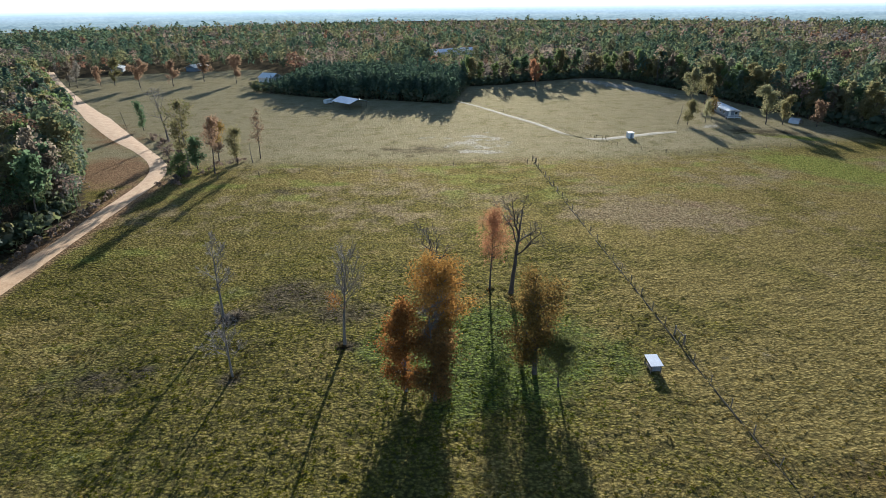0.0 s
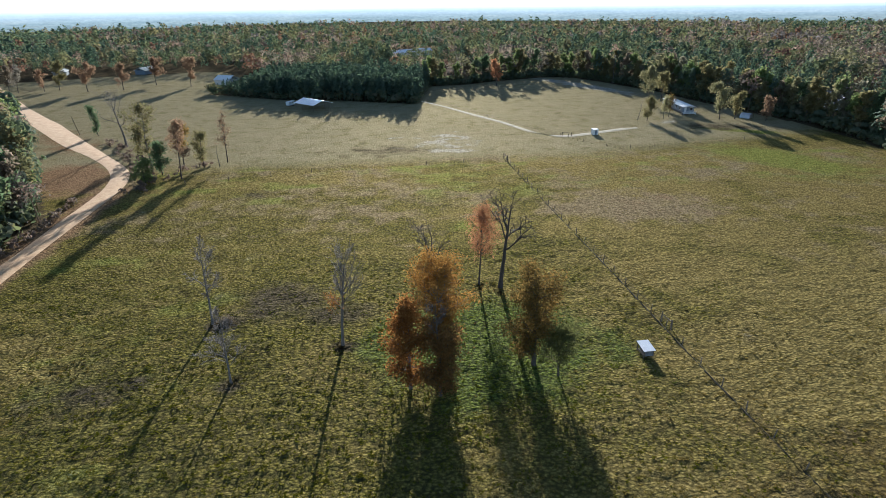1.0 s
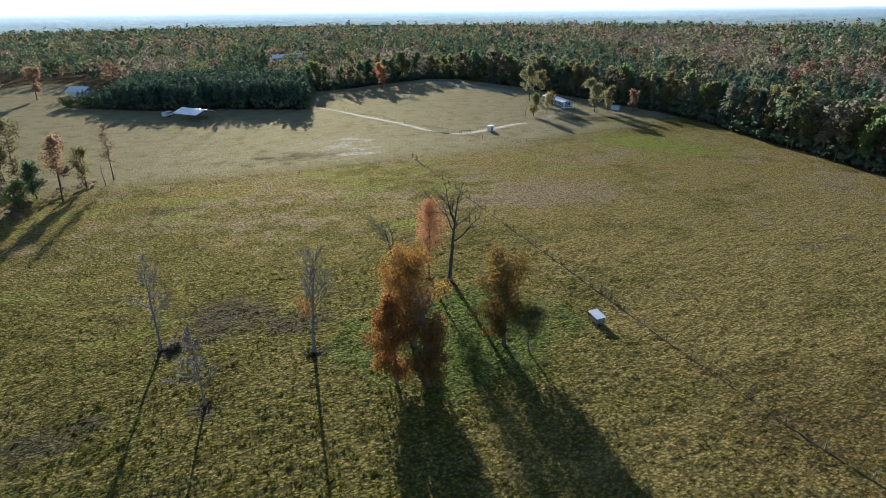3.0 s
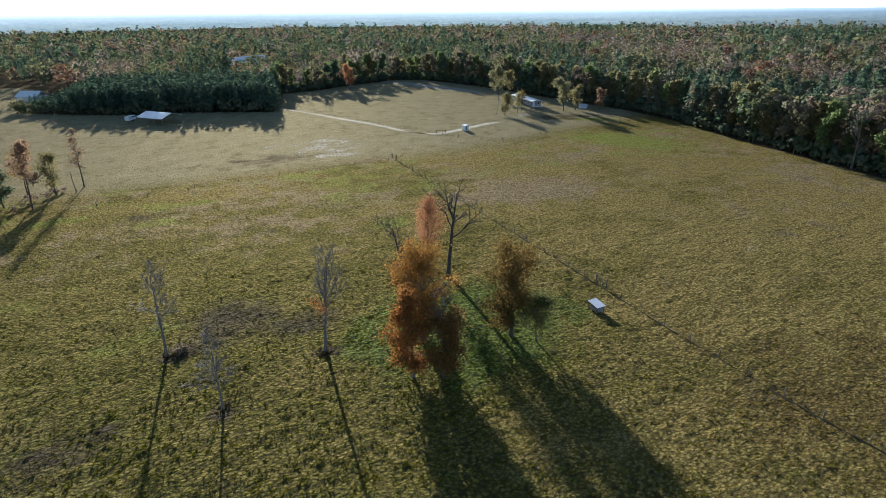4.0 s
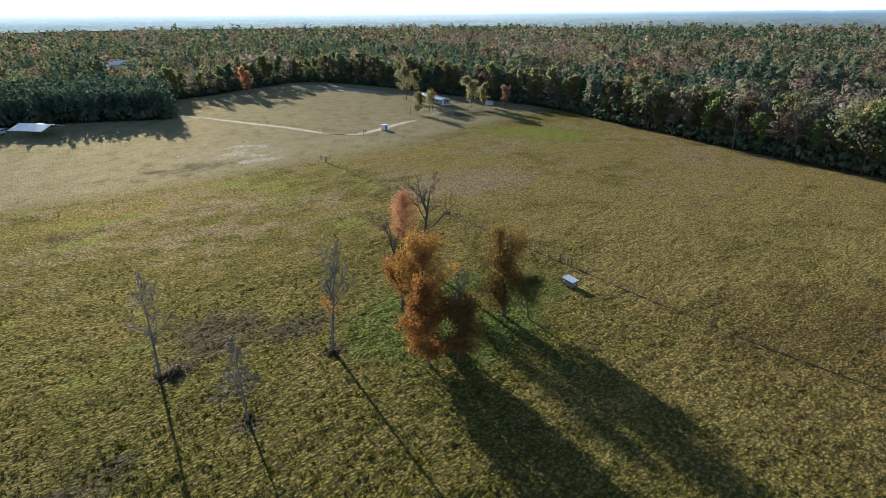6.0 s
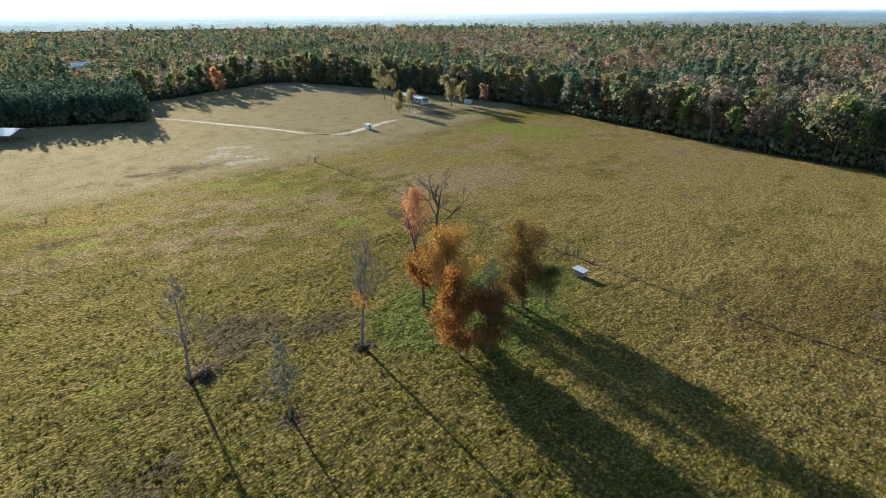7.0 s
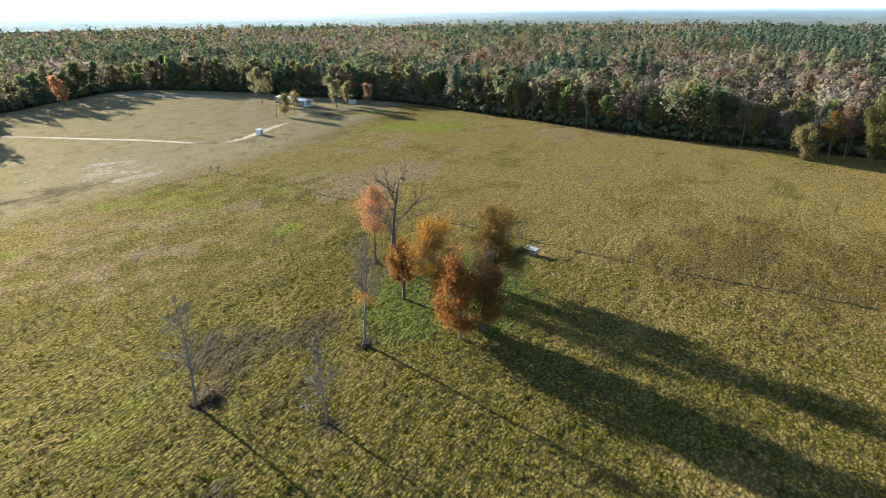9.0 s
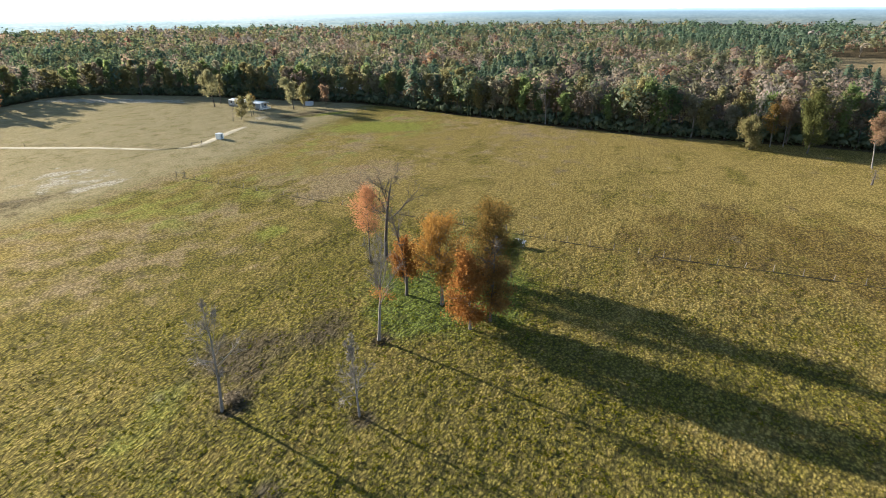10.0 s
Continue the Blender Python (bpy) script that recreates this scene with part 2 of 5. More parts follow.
    floor_c = ramp(n, [(0.3, (0.03, 0.024, 0.015)), (0.7, (0.10, 0.07, 0.04))])
    l.new(stretch_.outputs[0], floor_c.inputs[0])

    def edged(name, soft=0.5):
        """The cover's share, frayed by the middle noise."""
        a = attr(name)
        s = n.new("ShaderNodeMath")
        s.operation = "MULTIPLY_ADD"
        s.inputs[1].default_value, s.inputs[2].default_value = 1.0, -0.5
        l.new(mid.outputs["Fac"], s.inputs[0])
        t = n.new("ShaderNodeMath")
        t.operation = "MULTIPLY_ADD"
        t.inputs[1].default_value = soft * 2.2
        l.new(s.outputs[0], t.inputs[0])
        l.new(a.outputs["Fac"], t.inputs[2])
        mr = n.new("ShaderNodeMapRange")
        mr.interpolation_type = "SMOOTHSTEP"
        mr.inputs[1].default_value, mr.inputs[2].default_value = 0.28, 0.72
        l.new(t.outputs[0], mr.inputs[0])
        return mr.outputs[0]

    bm_ = n.new("ShaderNodeMapRange")
    bm_.inputs[1].default_value, bm_.inputs[2].default_value, bm_.inputs[4].default_value = 0.42, 0.72, 0.55
    l.new(big.outputs["Fac"], bm_.inputs[0])
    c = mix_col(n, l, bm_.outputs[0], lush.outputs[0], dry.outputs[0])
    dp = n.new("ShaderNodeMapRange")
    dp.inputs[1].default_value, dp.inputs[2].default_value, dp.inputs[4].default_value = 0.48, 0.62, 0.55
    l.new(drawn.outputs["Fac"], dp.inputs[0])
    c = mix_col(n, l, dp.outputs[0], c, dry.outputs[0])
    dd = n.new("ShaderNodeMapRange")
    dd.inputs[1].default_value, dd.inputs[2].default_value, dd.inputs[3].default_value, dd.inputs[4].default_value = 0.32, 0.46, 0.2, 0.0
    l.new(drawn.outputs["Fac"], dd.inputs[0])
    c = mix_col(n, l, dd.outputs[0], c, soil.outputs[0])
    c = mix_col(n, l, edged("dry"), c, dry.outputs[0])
    gm = n.new("ShaderNodeMapRange")
    gm.inputs[1].default_value, gm.inputs[2].default_value, gm.inputs[4].default_value = 0.44, 0.66, 0.6
    l.new(drawn.outputs["Fac"], gm.inputs[0])
    pale = ramp(n, [(0.36, (0.20, 0.16, 0.092)), (0.64, (0.37, 0.305, 0.20))])
    l.new(stretch_.outputs[0], pale.inputs[0])
    worn = mix_col(n, l, gm.outputs[0], grazed.outputs[0], pale.outputs[0])
    gn = n.new("ShaderNodeMapRange")
    gn.inputs[1].default_value, gn.inputs[2].default_value, gn.inputs[4].default_value = 0.5, 0.7, 0.55
    l.new(mid.outputs["Fac"], gn.inputs[0])
    worn = mix_col(n, l, gn.outputs[0], worn, lush.outputs[0])
    c = mix_col(n, l, edged("grazed", 0.3), c, worn)
    straw = ramp(n, [(0.36, (0.115, 0.086, 0.046)), (0.5, (0.195, 0.146, 0.080)), (0.64, (0.31, 0.24, 0.142))])
    l.new(stretch_.outputs[0], straw.inputs[0])
    c = mix_col(n, l, edged("straw", 0.8), c, straw.outputs[0])
    bronze = ramp(n, [(0.36, (0.050, 0.034, 0.009)), (0.5, (0.100, 0.070, 0.017)), (0.64, (0.20, 0.142, 0.040))])
    l.new(stretch_.outputs[0], bronze.inputs[0])
    c = mix_col(n, l, edged("bronze", 0.6), c, bronze.outputs[0])
    c = mix_col(n, l, edged("green"), c, green.outputs[0])
    fresh = ramp(n, [(0.36, (0.085, 0.098, 0.014)), (0.5, (0.15, 0.16, 0.026)), (0.64, (0.25, 0.25, 0.055))])
    l.new(stretch_.outputs[0], fresh.inputs[0])
    c = mix_col(n, l, edged("fresh"), c, fresh.outputs[0])
    c = mix_col(n, l, edged("soil"), c, soil.outputs[0])
    clay = ramp(n, [(0.36, (0.13, 0.075, 0.04)), (0.64, (0.30, 0.185, 0.105))])
    l.new(stretch_.outputs[0], clay.inputs[0])
    c = mix_col(n, l, edged("clay"), c, clay.outputs[0])
    c = mix_col(n, l, edged("sand", 0.9), c, sand.outputs[0])
    c = mix_col(n, l, edged("woodland", 0.15), c, floor_c.outputs[0])
    # matt turf with a soft gloss of its own colour
    d, sheen, mx = n.new("ShaderNodeBsdfDiffuse"), n.new("ShaderNodeBsdfAnisotropic"), n.new("ShaderNodeMixShader")
    out, bp = n.new("ShaderNodeOutputMaterial"), n.new("ShaderNodeBump")
    d.inputs["Roughness"].default_value = 0.6
    sheen.inputs["Roughness"].default_value = 0.8
    mx.inputs[0].default_value = 0.42
    bp.inputs["Strength"].default_value, bp.inputs["Distance"].default_value = 1.0, 0.38
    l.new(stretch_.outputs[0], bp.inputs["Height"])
    l.new(bp.outputs[0], d.inputs["Normal"])
    l.new(bp.outputs[0], sheen.inputs["Normal"])
    l.new(c, d.inputs["Color"])
    l.new(mix_col(n, l, 0.08, c, (0.85, 0.76, 0.5)), sheen.inputs["Color"])
    l.new(d.outputs[0], mx.inputs[1])
    l.new(sheen.outputs[0], mx.inputs[2])
    l.new(mx.outputs[0], out.inputs[0])
    return m


GROUND = ground_mat()
DIRT = plain_mat("road_dirt", (0.36, 0.205, 0.095), (0.58, 0.40, 0.235), 0.45, 0.95, bump=0.5)
SAND = plain_mat("sandy_track", (0.14, 0.12, 0.068), (0.33, 0.285, 0.19), 0.25, 0.95, bump=0.5)
METAL_ROOF = plain_mat("galvanised_sheet", (0.55, 0.56, 0.58), (0.72, 0.73, 0.75), 0.8, 0.42, 0.6, 0.1)
WHITE = plain_mat("white_paint", (0.66, 0.65, 0.62), (0.82, 0.81, 0.78), 1.0, 0.5, 0, 0.1)
WOOD = plain_mat("weathered_wood", (0.10, 0.08, 0.06), (0.24, 0.20, 0.16), 4.0, 0.9, 0, 0.6)
DARK = plain_mat("dark_cladding", (0.05, 0.055, 0.06), (0.09, 0.095, 0.10), 1.5, 0.6, 0, 0.2)
WIRE = plain_mat("rusty_wire", (0.10, 0.07, 0.05), (0.20, 0.15, 0.12), 9.0, 0.6, 0.8, 0.1)


# ---------------------------------------------------------------- the lie of the land
def gz(x, y):
    """The ground's height: a low swell under the bare trees, and far ridges."""
    r = np.hypot(x, y)
    return (1.5 * np.exp(-((x + 20) ** 2 + (y - 62) ** 2) / 800.0)
            + np.clip((r - 600) / 550, 0, 1) ** 1.3 * (3 + 2 * np.sin(x / 300.0 + 1) + 2 * np.sin(y / 220.0)))


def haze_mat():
    """Emissive distance: far woods in thin bands, blue-grey haze painted in, fading up into a white sky."""
    m, n, l = node_mat("painted_haze")
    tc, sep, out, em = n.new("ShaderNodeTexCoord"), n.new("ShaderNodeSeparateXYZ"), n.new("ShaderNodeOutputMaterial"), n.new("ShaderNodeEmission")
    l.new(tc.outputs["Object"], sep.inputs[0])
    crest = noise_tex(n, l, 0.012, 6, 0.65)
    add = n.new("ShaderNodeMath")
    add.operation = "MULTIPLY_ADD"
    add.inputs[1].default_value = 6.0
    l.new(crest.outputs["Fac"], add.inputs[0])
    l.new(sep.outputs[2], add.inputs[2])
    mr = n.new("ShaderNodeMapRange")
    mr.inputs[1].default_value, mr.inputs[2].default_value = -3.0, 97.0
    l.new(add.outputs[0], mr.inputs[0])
    # sun-side glow painted in: brighter under the sun, deeper blue away from it
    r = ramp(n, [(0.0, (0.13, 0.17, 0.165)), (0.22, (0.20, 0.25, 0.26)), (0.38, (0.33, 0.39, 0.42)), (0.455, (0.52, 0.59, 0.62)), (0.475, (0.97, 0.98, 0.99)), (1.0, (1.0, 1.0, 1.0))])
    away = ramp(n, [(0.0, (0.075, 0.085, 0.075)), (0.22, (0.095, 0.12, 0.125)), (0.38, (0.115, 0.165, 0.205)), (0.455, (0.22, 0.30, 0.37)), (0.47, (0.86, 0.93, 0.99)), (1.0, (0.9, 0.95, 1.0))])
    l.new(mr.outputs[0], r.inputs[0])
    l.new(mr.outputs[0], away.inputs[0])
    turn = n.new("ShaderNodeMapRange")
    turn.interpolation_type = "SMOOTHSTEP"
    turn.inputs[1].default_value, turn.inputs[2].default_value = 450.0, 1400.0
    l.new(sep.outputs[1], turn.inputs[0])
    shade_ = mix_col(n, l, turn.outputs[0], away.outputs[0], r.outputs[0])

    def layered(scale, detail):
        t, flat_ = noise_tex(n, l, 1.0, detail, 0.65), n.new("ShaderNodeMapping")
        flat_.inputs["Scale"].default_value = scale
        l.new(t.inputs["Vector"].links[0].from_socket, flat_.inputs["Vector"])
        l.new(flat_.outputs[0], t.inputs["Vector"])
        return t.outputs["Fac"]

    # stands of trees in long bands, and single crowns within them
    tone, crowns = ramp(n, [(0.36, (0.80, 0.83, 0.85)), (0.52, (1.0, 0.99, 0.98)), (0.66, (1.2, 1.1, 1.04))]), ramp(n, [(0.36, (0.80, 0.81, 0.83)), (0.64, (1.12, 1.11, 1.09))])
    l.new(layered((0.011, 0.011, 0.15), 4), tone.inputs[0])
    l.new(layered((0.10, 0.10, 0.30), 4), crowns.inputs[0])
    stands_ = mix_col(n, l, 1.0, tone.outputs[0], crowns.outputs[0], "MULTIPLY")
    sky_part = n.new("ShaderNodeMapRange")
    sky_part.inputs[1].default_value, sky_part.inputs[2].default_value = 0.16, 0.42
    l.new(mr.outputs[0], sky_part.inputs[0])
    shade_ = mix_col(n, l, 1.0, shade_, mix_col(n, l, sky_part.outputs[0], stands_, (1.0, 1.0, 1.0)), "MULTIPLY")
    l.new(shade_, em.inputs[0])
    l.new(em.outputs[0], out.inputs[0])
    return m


# the open land; woods stand everywhere outside it
OPEN = [(-84, -400), (-84, 95), (-86, 125), (-96, 142), (-110, 165), (-131, 199), (-161, 236), (-203, 296), (-268, 386),
        (-200, 425), (-130, 440), (-105, 400), (-105, 322), (-60, 294), (-30, 287), (9, 270), (20, 330), (45, 335), (60, 345), (85, 355),
        (100, 362), (118, 355), (130, 327), (143, 288), (146, 262), (152, 235), (158, 204), (160, 190), (158, 165), (153, 134),
        (149, 107), (147, 83), (145, 60), (146, 41), (149, 23), (150, 5), (152, -10), (152, -400)]
FAR_FIELD = [(285, -66), (285, -22), (404, -20), (430, -14), (530, -24), (560, -40), (560, -130)]
PINES = [(-105, 322), (-60, 294), (-30, 287), (9, 270), (20, 330), (-10, 352), (-105, 362)]


def inside(poly, x, y):
    x, y = np.asarray(x, float), np.asarray(y, float)
    hit_ = np.zeros(x.shape, bool)
    for (x0, y0), (x1, y1) in zip(poly, poly[1:] + poly[:1]):
        if y0 != y1:
            hit_ ^= ((y0 > y) != (y1 > y)) & (x < (x1 - x0) * (y - y0) / (y1 - y0) + x0)
    return hit_


def mesh_of(name, verts, faces, material, smooth=False):
    me = bpy.data.meshes.new(name)
    verts, faces = np.asarray(verts, np.float32), np.asarray(faces, np.int32)
    k = faces.shape[1]
    me.vertices.add(len(verts))
    me.vertices.foreach_set("co", verts.ravel())
    me.loops.add(faces.size)
    me.loops.foreach_set("vertex_index", faces.ravel())
    me.polygons.add(len(faces))
    me.polygons.foreach_set("loop_start", np.arange(0, faces.size, k, dtype=np.int32))
    if smooth:
        me.polygons.foreach_set("use_smooth", np.ones(len(faces), bool))
    me.update(calc_edges=True)
    me.materials.append(material)
    return me


def steps(a, b, fine_a, fine_b, fine, grow):
    """Grid lines from a to b, evenly fine between fine_a and fine_b and ever wider outside."""
    mid_ = list(np.arange(fine_a, fine_b + 0.01, fine))
    lo, hi, s = [], [], fine
    v = fine_a
    while v > a:
        s *= grow
        v -= s
        lo.append(max(v, a))
    s, v = fine, fine_b
    while v < b:
        s *= grow
        v += s
        hi.append(min(v, b))
    return np.array(lo[::-1] + mid_ + hi)


def patches(x, y, size, seed):
    """Smooth random patches of about that size, 0 to 1, wider from side to side than in depth."""
    lattice = np.random.default_rng(seed).random((64, 64))
    total = np.zeros(np.shape(x))
    for k, share in ((1.0, 0.6), (2.3, 0.28), (5.1, 0.12)):
        u, v = np.asarray(x) * k / (size * 1.7) + 900.3 + 7 * k, np.asarray(y) * k / size + 900.7 + 3 * k
        i, j = np.floor(u).astype(int), np.floor(v).astype(int)
        f, g = u - i, v - j
        f, g = f * f * (3 - 2 * f), g * g * (3 - 2 * g)
        at = lambda a, b: lattice[a % 64, b % 64]
        total += share * ((at(i, j) * (1 - f) + at(i + 1, j) * f) * (1 - g) + (at(i, j + 1) * (1 - f) + at(i + 1, j + 1) * f) * g)
    return np.clip((total - 0.5) * 1.9 + 0.5, 0, 1)


def relief(x, y):
    """The rough pasture's tussocky lumps and low swells, worn flat where it is grazed or trodden."""
    lumps = 0.17 * (patches(x, y, 0.55, 51) - 0.5) + 0.05 * (patches(x, y, 0.9, 52) - 0.5) + 0.15 * (patches(x, y, 3.2, 53) - 0.5)
    near_ = np.clip((150 - np.hypot(x + 10, y - 55)) / 30, 0, 1)
    return lumps * near_ * np.clip((160 - y) / 14, 0, 1) * np.clip((x + 73) / 3, 0, 1) * np.clip((143 - x) / 3, 0, 1)


wide_x, wide_y = steps(-5200, 5200, -150, 180, 2.0, 1.12), steps(-400, 5200, -40, 380, 2.0, 1.12)
gx = np.unique(np.r_[wide_x[(wide_x < -80) | (wide_x > 150)], np.arange(-80, -62, 0.9), np.arange(-62, 42, 0.4), np.arange(42, 150.1, 1.1), np.arange(190, 600, 7.0)])
gy = np.unique(np.r_[wide_y[(wide_y < -10) | (wide_y > 165)], np.arange(-10, 8, 0.9), np.arange(8, 98, 0.4), np.arange(98, 165.1, 1.1), np.arange(-140, -10, 7.0)])
GX, GY = np.meshgrid(gx, gy)
flat_x, flat_y = GX.ravel(), GY.ravel()
W = len(gx)
quad = (np.arange(len(gy) - 1)[:, None] * W + np.arange(W - 1)[None, :]).ravel()
ground_mesh = mesh_of("ground", np.c_[flat_x, flat_y, gz(flat_x, flat_y) + relief(flat_x, flat_y)], np.c_[quad, quad + 1, quad + W + 1, quad + W], GROUND, True)


# backdrop ring that glows, with the haze painted into its colour
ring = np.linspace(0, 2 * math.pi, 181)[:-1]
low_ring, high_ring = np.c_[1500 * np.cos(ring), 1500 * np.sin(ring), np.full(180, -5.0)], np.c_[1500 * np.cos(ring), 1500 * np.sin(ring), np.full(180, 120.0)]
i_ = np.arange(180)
tagged(new("backdrop", mesh_of("backdrop", np.r_[low_ring, high_ring], np.c_[i_, (i_ + 1) % 180, (i_ + 1) % 180 + 180, i_ + 180], haze_mat(), True)), "glowing backdrop painted with hazy blue-grey distance under a white sky", "backdrop", kind="structure")


def blob(x, y, cx, cy, rx, ry, turn=0.0):
    c, s = math.cos(radians(turn)), math.sin(radians(turn))
    u, v = (x - cx) * c + (y - cy) * s, -(x - cx) * s + (y - cy) * c
    return np.clip(1.25 - np.hypot(u / rx, v / ry) * 0.75, 0, 1)


def side(v, soft):
    return np.clip(0.5 + v / soft, 0, 1)


def covers_at(x, y):
    return {
        "dry": np.maximum.reduce([0.35 * patches(x, y, 5, 3) + 0.6 * patches(x, y, 16, 4) - 0.24, (0.42 + 0.5 * patches(x, y, 9, 21)) * side(x - 14 - 0.2 * (y - 40), 44) * side(165 - y, 30), 0.66 * side(y - 112, 60) * side(170 - y, 20) * (0.6 + 0.5 * patches(x, y, 12, 40))]),
        "grazed": np.maximum(side(y - 163 - 0.25 * np.maximum(x - 60, 0), 44), 1.0 * inside(FAR_FIELD, x, y)),
        "straw": np.maximum.reduce([1.0 * inside(FAR_FIELD, x, y), 0.56 * side(y - 104, 44) * side(168 - y, 16) * (0.35 + 0.8 * patches(x, y, 9, 71)), 0.85 * blob(x, y, 52, 116, 24, 11, -8), 0.5 * side(x - 60, 30) * side(y - 62, 30) * side(110 - y, 20) * (0.3 + 0.8 * patches(x, y, 10, 72)), 0.55 * blob(x, y, 140, 70, 12, 90) * patches(x, y, 6, 73)]),
        "bronze": 0.85 * side(x - 22, 24) * side(44 - y, 40) * side(78 - x, 40) * (0.5 + 0.6 * patches(x, y, 7, 83)),
        "green": np.maximum.reduce([blob(x, y, 7, 62, 16, 13), blob(x, y, 25, 60, 6, 8) * 0.55]),
        "fresh": np.maximum.reduce([0.8 * blob(x, y, 116, 150, 26, 13, -52), 0.8 * blob(x, y, 128, 190, 16, 4, -30), 0.7 * blob(x, y, 12, 108, 6, 4), 0.5 * patches(x, y, 7, 81) * side(-18 - x, 30) * side(120 - y, 30), 0.55 * patches(x, y, 5, 82) * side(y - 120, 20) * side(165 - y, 12)]),
        "soil": np.maximum.reduce([0.62 * blob(x, y, 126, 197, 20, 9, -20), np.clip(1.6 * patches(x, y, 8, 5) - 1.0, 0, 0.3) * side(160 - y, 20), 0.25 * blob(x, y, 38, 118, 26, 9, -8), 0.5 * blob(x, y, -5, 178, 26, 10), blob(x, y, -24.5, 78.5, 9, 7, 10) * (0.45 + 0.5 * patches(x, y, 3, 85)), 0.8 * blob(x, y, -31, 71, 3.4, 2.6), blob(x, y, -44.5, 58, 8, 10) * (0.25 + 0.5 * patches(x, y, 3, 84)), 0.6 * blob(x, y, -40.5, 136.4, 5, 4), 0.5 * blob(x, y, -27, 63, 6, 4), 0.75 * blob(x, y, -26.6, 56, 2.0, 1.7), 0.75 * blob(x, y, -13.0, 62.8, 2.0, 1.6), blob(x, y, -14, 72, 7, 4) * 0.7]),
        "clay": np.maximum.reduce([0.35 * blob(x, y, 60, 116, 26, 13, -8), 0.9 * blob(x, y, -97, 158, 12, 20, 32), 0.75 * side(6.0 - np.abs(x + 79.5), 6) * side(150 - y, 20), 0.6 * blob(x, y, -125, 210, 10, 40, 38)]),
        "sand": np.maximum.reduce([0.62 * blob(x, y, 15, 190, 17, 15, 10) * (0.5 + 0.7 * patches(x, y, 4, 91)), 0.9 * blob(x, y, 16, 175, 7, 2.5), 0.9 * blob(x, y, 111, 318, 44, 6, -67), 0.5 * blob(x, y, 108, 209, 14, 3, 30)]),
        "woodland": 1.0 * ~(inside(OPEN, x, y) | inside(FAR_FIELD, x, y)),
    }


covers = covers_at(flat_x, flat_y)
for cover, values in covers.items():
    layer = ground_mesh.attributes.new(cover, "FLOAT", "POINT")
    layer.data.foreach_set("value", values.astype(np.float32))
ground = tagged(new("ground", ground_mesh), "wide pasture of tufted olive and golden autumn grass", "ground", kind="structure")


def lane(name, left, right, material, lift, label):
    """A strip of bare ground between two edges, a little crowned."""
    def dense(line):
        pts = np.array(line, float)
        d = np.r_[0, np.cumsum(np.hypot(*np.diff(pts, axis=0).T))]
        s = np.linspace(0, d[-1], 140)
        out = np.c_[np.interp(s, d, pts[:, 0]), np.interp(s, d, pts[:, 1])]
        for _ in range(6):
            out[1:-1] = (out[:-2] + 2 * out[1:-1] + out[2:]) / 4
        return out
    a, b = dense(left), dense(right)
    rng = np.random.default_rng(5)
    wob = np.convolve(rng.normal(0, 0.3, len(a) + 8), np.ones(5) / 5, "same")[4:-4]
    verts, cols = [], 9
    for i in range(len(a)):
        for j in range(cols):
            f = j / (cols - 1)
            p = a[i] * (1 - f) + b[i] * f
            p = p + (b[i] - a[i]) / 6.0 * wob[i] * (2 * f - 1)
            rut = -0.04 * (math.exp(-((f - 0.3) / 0.07) ** 2) + math.exp(-((f - 0.7) / 0.07) ** 2))
            verts.append((p[0], p[1], float(gz(p[0], p[1])) + lift + 0.12 * math.sin(math.pi * f) + rut))
    q = (np.arange(len(a) - 1)[:, None] * cols + np.arange(cols - 1)[None, :]).ravel()
    return tagged(new(name, mesh_of(name, verts, np.c_[q, q + 1, q + cols + 1, q + cols], material, True)), label, name.replace("_", " "), kind="structure")


lane("road", [(-300, 440), (-246, 366), (-187, 285), (-146, 232), (-121, 201), (-105, 185), (-90, 167), (-84, 155), (-82, 140), (-82, 125), (-81, 109), (-80.5, 97), (-80.5, 80), (-81, 20), (-84, -120)],
     [(-294, 440), (-241, 366), (-181, 288), (-140, 238), (-113, 203), (-93, 178), (-82, 164), (-78, 153), (-77.2, 137), (-77.2, 125), (-76.4, 107), (-75.6, 94), (-75, 80), (-75, 20), (-78, -120)], DIRT, 0.03, "pale orange dirt road, rutted and dry")
lane("track", [(8, 284), (21.5, 260), (31.5, 238), (41, 219), (48, 200), (54.5, 192.5), (61, 191.5), (71, 195), (84, 200), (92, 201)],
     [(10, 284), (23.5, 260), (34, 238), (43.5, 219), (50.5, 199), (56, 189.5), (62, 188.5), (72, 192), (84.5, 197), (92, 199)], SAND, 0.02, "faint sandy farm track across the grazed pasture")


